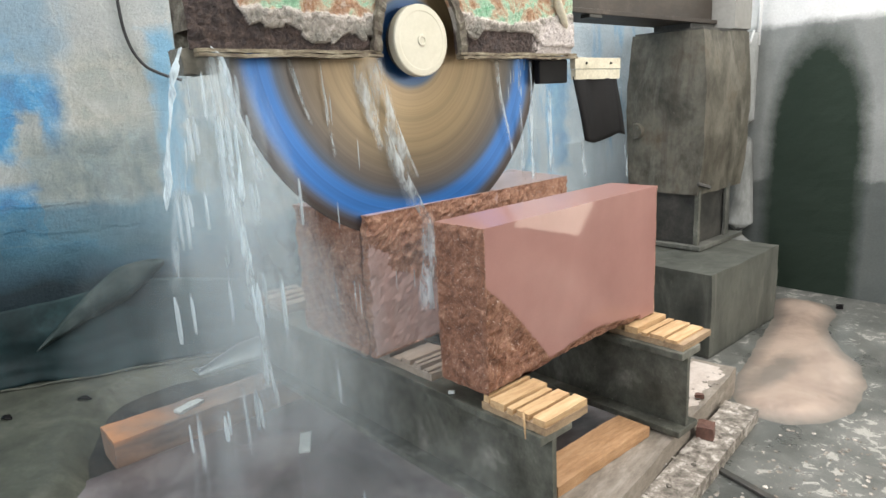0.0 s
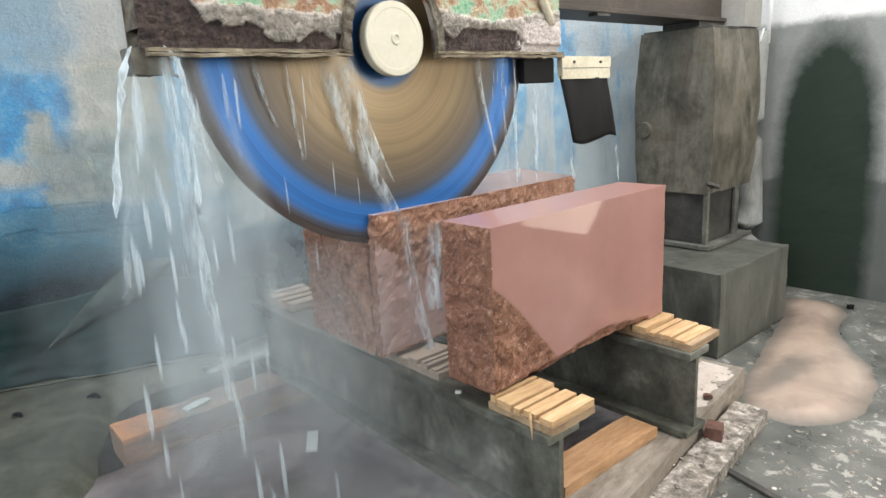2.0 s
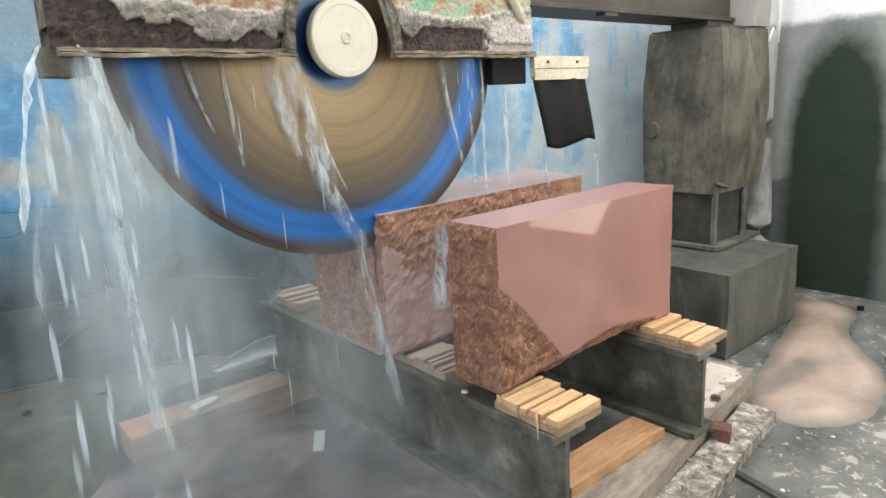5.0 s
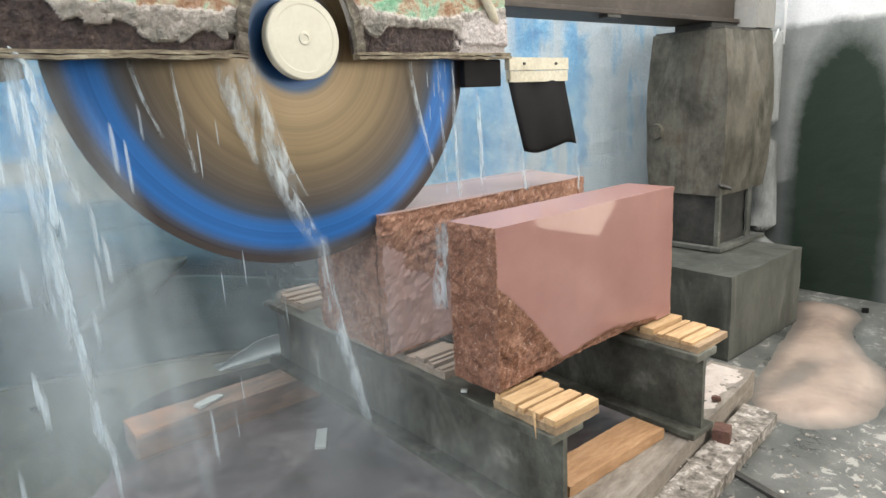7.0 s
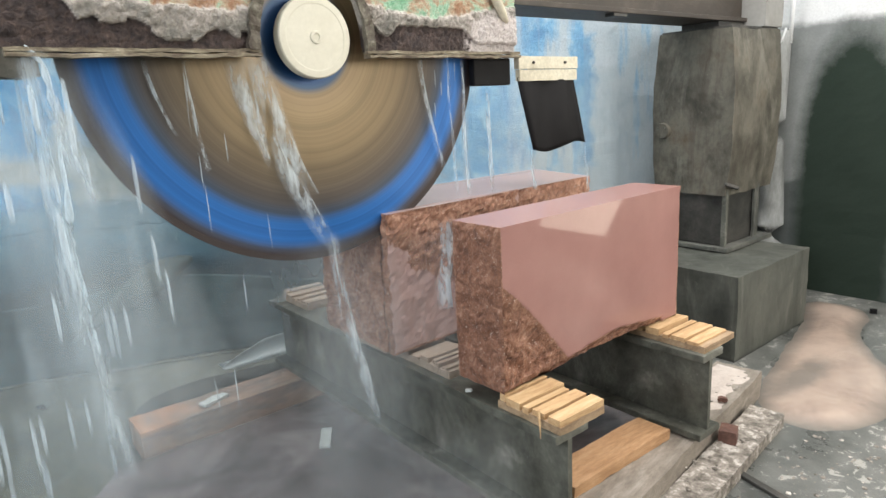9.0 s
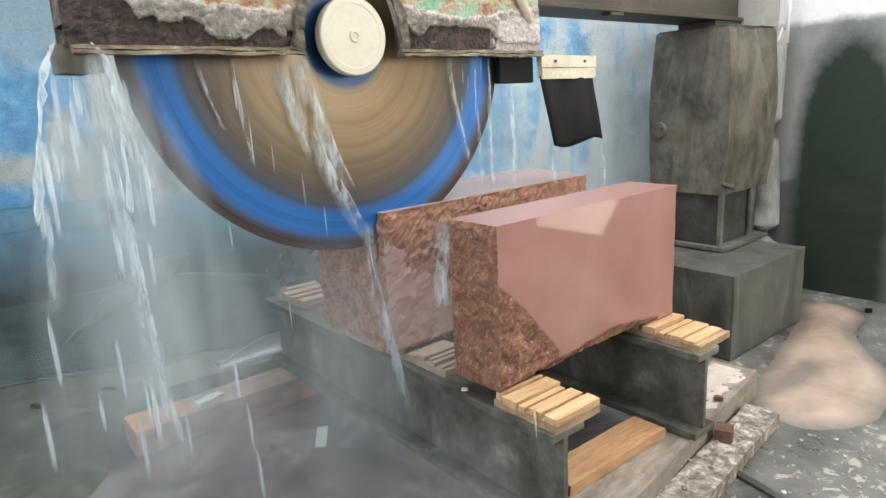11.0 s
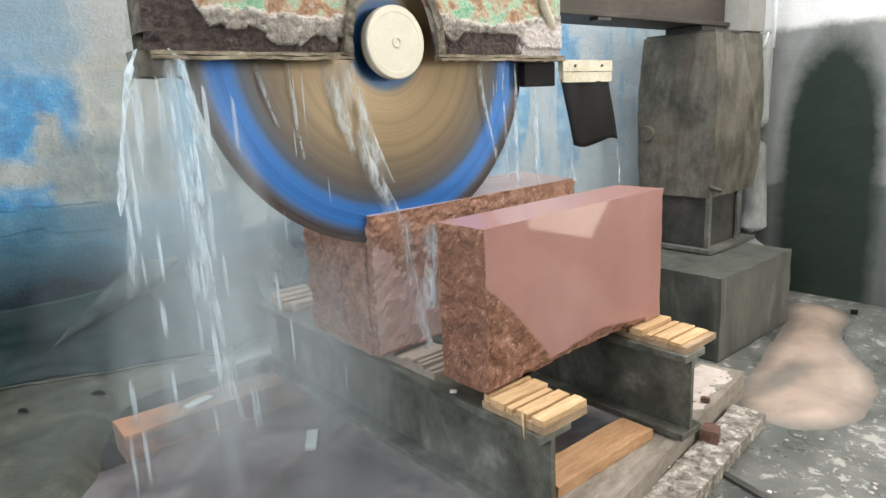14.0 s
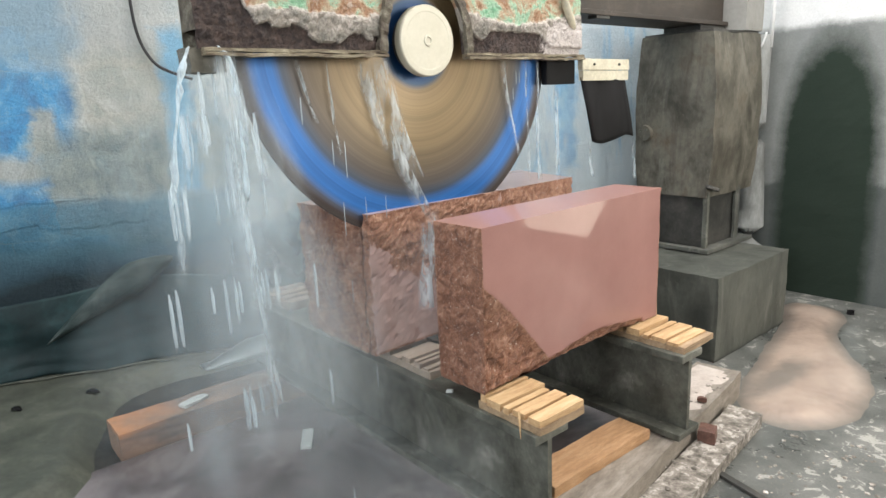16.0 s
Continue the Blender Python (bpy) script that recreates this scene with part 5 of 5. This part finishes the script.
for k, (r, pts) in enumerate([
        (0.010, [(-0.455, -0.790, 1.515), (-0.445, -0.812, 1.47), (-0.44, -0.838, 1.38), (-0.44, -0.862, 1.26), (-0.44, -0.885, 1.12)]),
        (0.011, [(-0.45, -0.712, 1.520), (-0.44, -0.690, 1.48), (-0.43, -0.682, 1.38), (-0.42, -0.690, 1.24), (-0.42, -0.692, 1.10)]),
        (0.006, [(-0.43, -0.700, 1.12), (-0.42, -0.690, 0.95), (-0.42, -0.685, 0.80)])]):
    strand("jet", pts, r, M["jet"], spray, 1 + k)

# mist that hangs round the bed
mist = thing("water_mist", (-0.6, -0.3, 0.05), "pale drifting water mist round the saw bed", "mist", kind="stuff")
for k, (a, b, x, z0, z1) in enumerate([(-0.95, 0.35, -0.30, 0.03, 1.0), (-0.75, 0.2, 0.02, 0.03, 0.5), (0.2, 2.3, -0.95, 0.5, 1.5), (1.0, 2.2, 0.34, 0.02, 0.3), (-0.25, 1.0, -1.60, 0.12, 1.15)]):
    sheet("mist_bank", (a, b), (a - 0.1, b + 0.1), x, z0, z1, M["haze" if -1.2 < x < -0.9 else "bank" if x < -1.2 else "mist"], mist, 20 + k, 0.12)

for k, (a, b2, x, z0, z1) in enumerate([(-0.42, -0.06, -0.40, 0.42, 0.98)]):
    sheet("splash_film", (a, b2), (a - 0.05, b2 + 0.10), x, z0 - 0.35, z1, M["haze"], mist, 40 + k, 0.05)
sheet("splash_film", (-0.10, 0.15), (-0.10, 0.15), -0.31, 0.42, 0.96, M["haze"], mist, 44, 0.02)
sheet("splash_film", (0.030, 0.085), (0.005, 0.060), -0.30, 0.70, 0.985, M["foam"], mist, 47, 0.02, 6, 12)

# single falling drops
rnd = random.Random(12)
drops = []


def water_drop(y, x, length, r, z1, z0, drift, start, fast):
    pts = [Vector((x, y, z1 - length * i / 5)) for i in range(6)]
    root = bmesh.new()
    tube([p - Vector((x, y, z1)) for p in pts], [r * q for q in (0.6, 0.9, 1.0, 0.95, 0.95, 0.7)], 7, root)
    me = bpy.data.meshes.new("water_drop")
    root.to_mesh(me)
    root.free()
    me.materials.append(M["drop"])
    for p in me.polygons:
        p.use_smooth = True
    ob = new("water_drop", me)
    tagged(ob, "elongated white drop of falling cooling water", "water drop", "falling drops")
    drops.append((ob, x, y, z1, z0, drift, start, fast))


for k in range(46):
    lane = (-0.80, -0.725, -0.70, -0.68)[k % 4]
    y = lane + rnd.uniform(-0.015, 0.015) if k % 4 < 2 else rnd.uniform(-0.80, -0.58)
    drift = (-0.13, 0.02, 0.10, 0.0)[k % 4] if k % 4 < 2 else (y + 0.72) * 1.3
    water_drop(y, rnd.uniform(-0.50, -0.38), rnd.uniform(0.07, 0.17), rnd.uniform(0.0032, 0.0068), 1.45, 0.12, drift + rnd.uniform(-0.03, 0.03), rnd.random(), rnd.uniform(0.85, 1.1))
for k in range(9):
    y = rnd.uniform(-0.5, -0.16)
    water_drop(y, rnd.uniform(-0.49, -0.40), rnd.uniform(0.05, 0.11), rnd.uniform(0.0012, 0.0024), 1.46, 0.5, rnd.uniform(0.0, 0.15), rnd.random(), rnd.uniform(0.8, 1.0))
for k in range(8):
    y = rnd.uniform(0.38, 0.62)
    water_drop(y, rnd.uniform(-0.50, -0.46), rnd.uniform(0.02, 0.05), 0.0015, 1.49, 1.05, rnd.uniform(0.0, 0.04), rnd.random(), 1.0)


def water_gush(y, x, width, length, z1, z0, drift, start, fast):
    """A torn piece of the falling curtain."""
    bm = bmesh.new()
    uv = bm.loops.layers.uv.new("UVMap")
    grid = [[(bm.verts.new((0.015 * math.sin(i * math.pi / 4) + 0.01 * noise.noise(Vector((k * 0.5, i, y * 30))), width * (i / 4 - 0.5) * (0.6 + 0.5 * k / 9) + 0.012 * noise.noise(Vector((k * 0.4, 7, y * 40))), -length * k / 9)), i / 4, k / 9) for i in range(5)] for k in range(10)]
    for a, b in zip(grid, grid[1:]):
        for i in range(4):
            quad = (a[i], a[i + 1], b[i + 1], b[i])
            f = bm.faces.new([q[0] for q in quad])
            for lp, q in zip(f.loops, quad):
                lp[uv].uv = q[1:]
    ob = link("water_gush", bm, M["gush"], None, "", True)
    tagged(ob, "torn white sheet of falling cooling water", "falling water", "falling sheets of water")
    drops.append((ob, x, y, z1, z0, drift, start, fast))


for k in range(9):
    y = rnd.uniform(-0.80, -0.62)
    water_gush(y, rnd.uniform(-0.50, -0.42), rnd.uniform(0.05, 0.11), rnd.uniform(0.22, 0.40), 1.44, 0.15, (y + 0.73) * 1.8 + rnd.uniform(-0.03, 0.03), k / 9, rnd.uniform(0.9, 1.1))

HUB = [(0.0, 0.206), (0.5, 0.174), (1.0, 0.139), (1.5, 0.104), (2.0, 0.069), (2.5, 0.035), (3.0, 0.004), (3.5, -0.035), (4.0, -0.069), (6.5, -0.248), (7.0, -0.282), (7.5, -0.314), (7.7, -0.323), (8.0, -0.323), (8.5, -0.296), (9.0, -0.262), (11.5, -0.088), (12.0, -0.058), (12.5, -0.024), (13.0, 0.01), (13.5, 0.046), (14.0, 0.08), (14.5, 0.115), (15.0, 0.148), (15.5, 0.182), (16.0, 0.219)]


def hub_y(t):
    for (a, p), (b, q) in zip(HUB, HUB[1:]):
        if t <= b:
            return p + (q - p) * (t - a) / (b - a)
    return HUB[-1][1]


def motions():
    rows = [(t, pose(HX, y, HZ)) for t, y in HUB]
    walk(saw, rows)
    walk(spray, rows)
    # the blade turns at 270 rpm
    walk(blade, [(k / 30, pose(0, 0, 0, 54.0 * k)) for k in range(481)])
    for ob, x, y, z1, z0, drift, start, fast in drops:
        span = math.sqrt(2 * (z1 - z0) / 9.81) / 0.9 * fast
        path = []
        t0 = -start * span
        while t0 < 16.0:
            for u in (0.0, 0.2, 0.4, 0.6, 0.8, 1.0):
                t = round((t0 + u * (span - 1 / 30)) * 30) / 30
                if 0 <= t <= 16.0 and (not path or t > path[-1][0] + 0.02):
                    path.append((t, pose(x, hub_y(max(t0, 0)) + y + drift * u, z1 + (z0 - z1) * (0.25 * u + 0.75 * u * u))))
            t0 += span
        if path[0][0] > 0:
            path.insert(0, (0.0, path[0][1]))
        if path[-1][0] < 16.0:
            path.append((16.0, path[-1][1]))
        walk(ob, path)


motions()
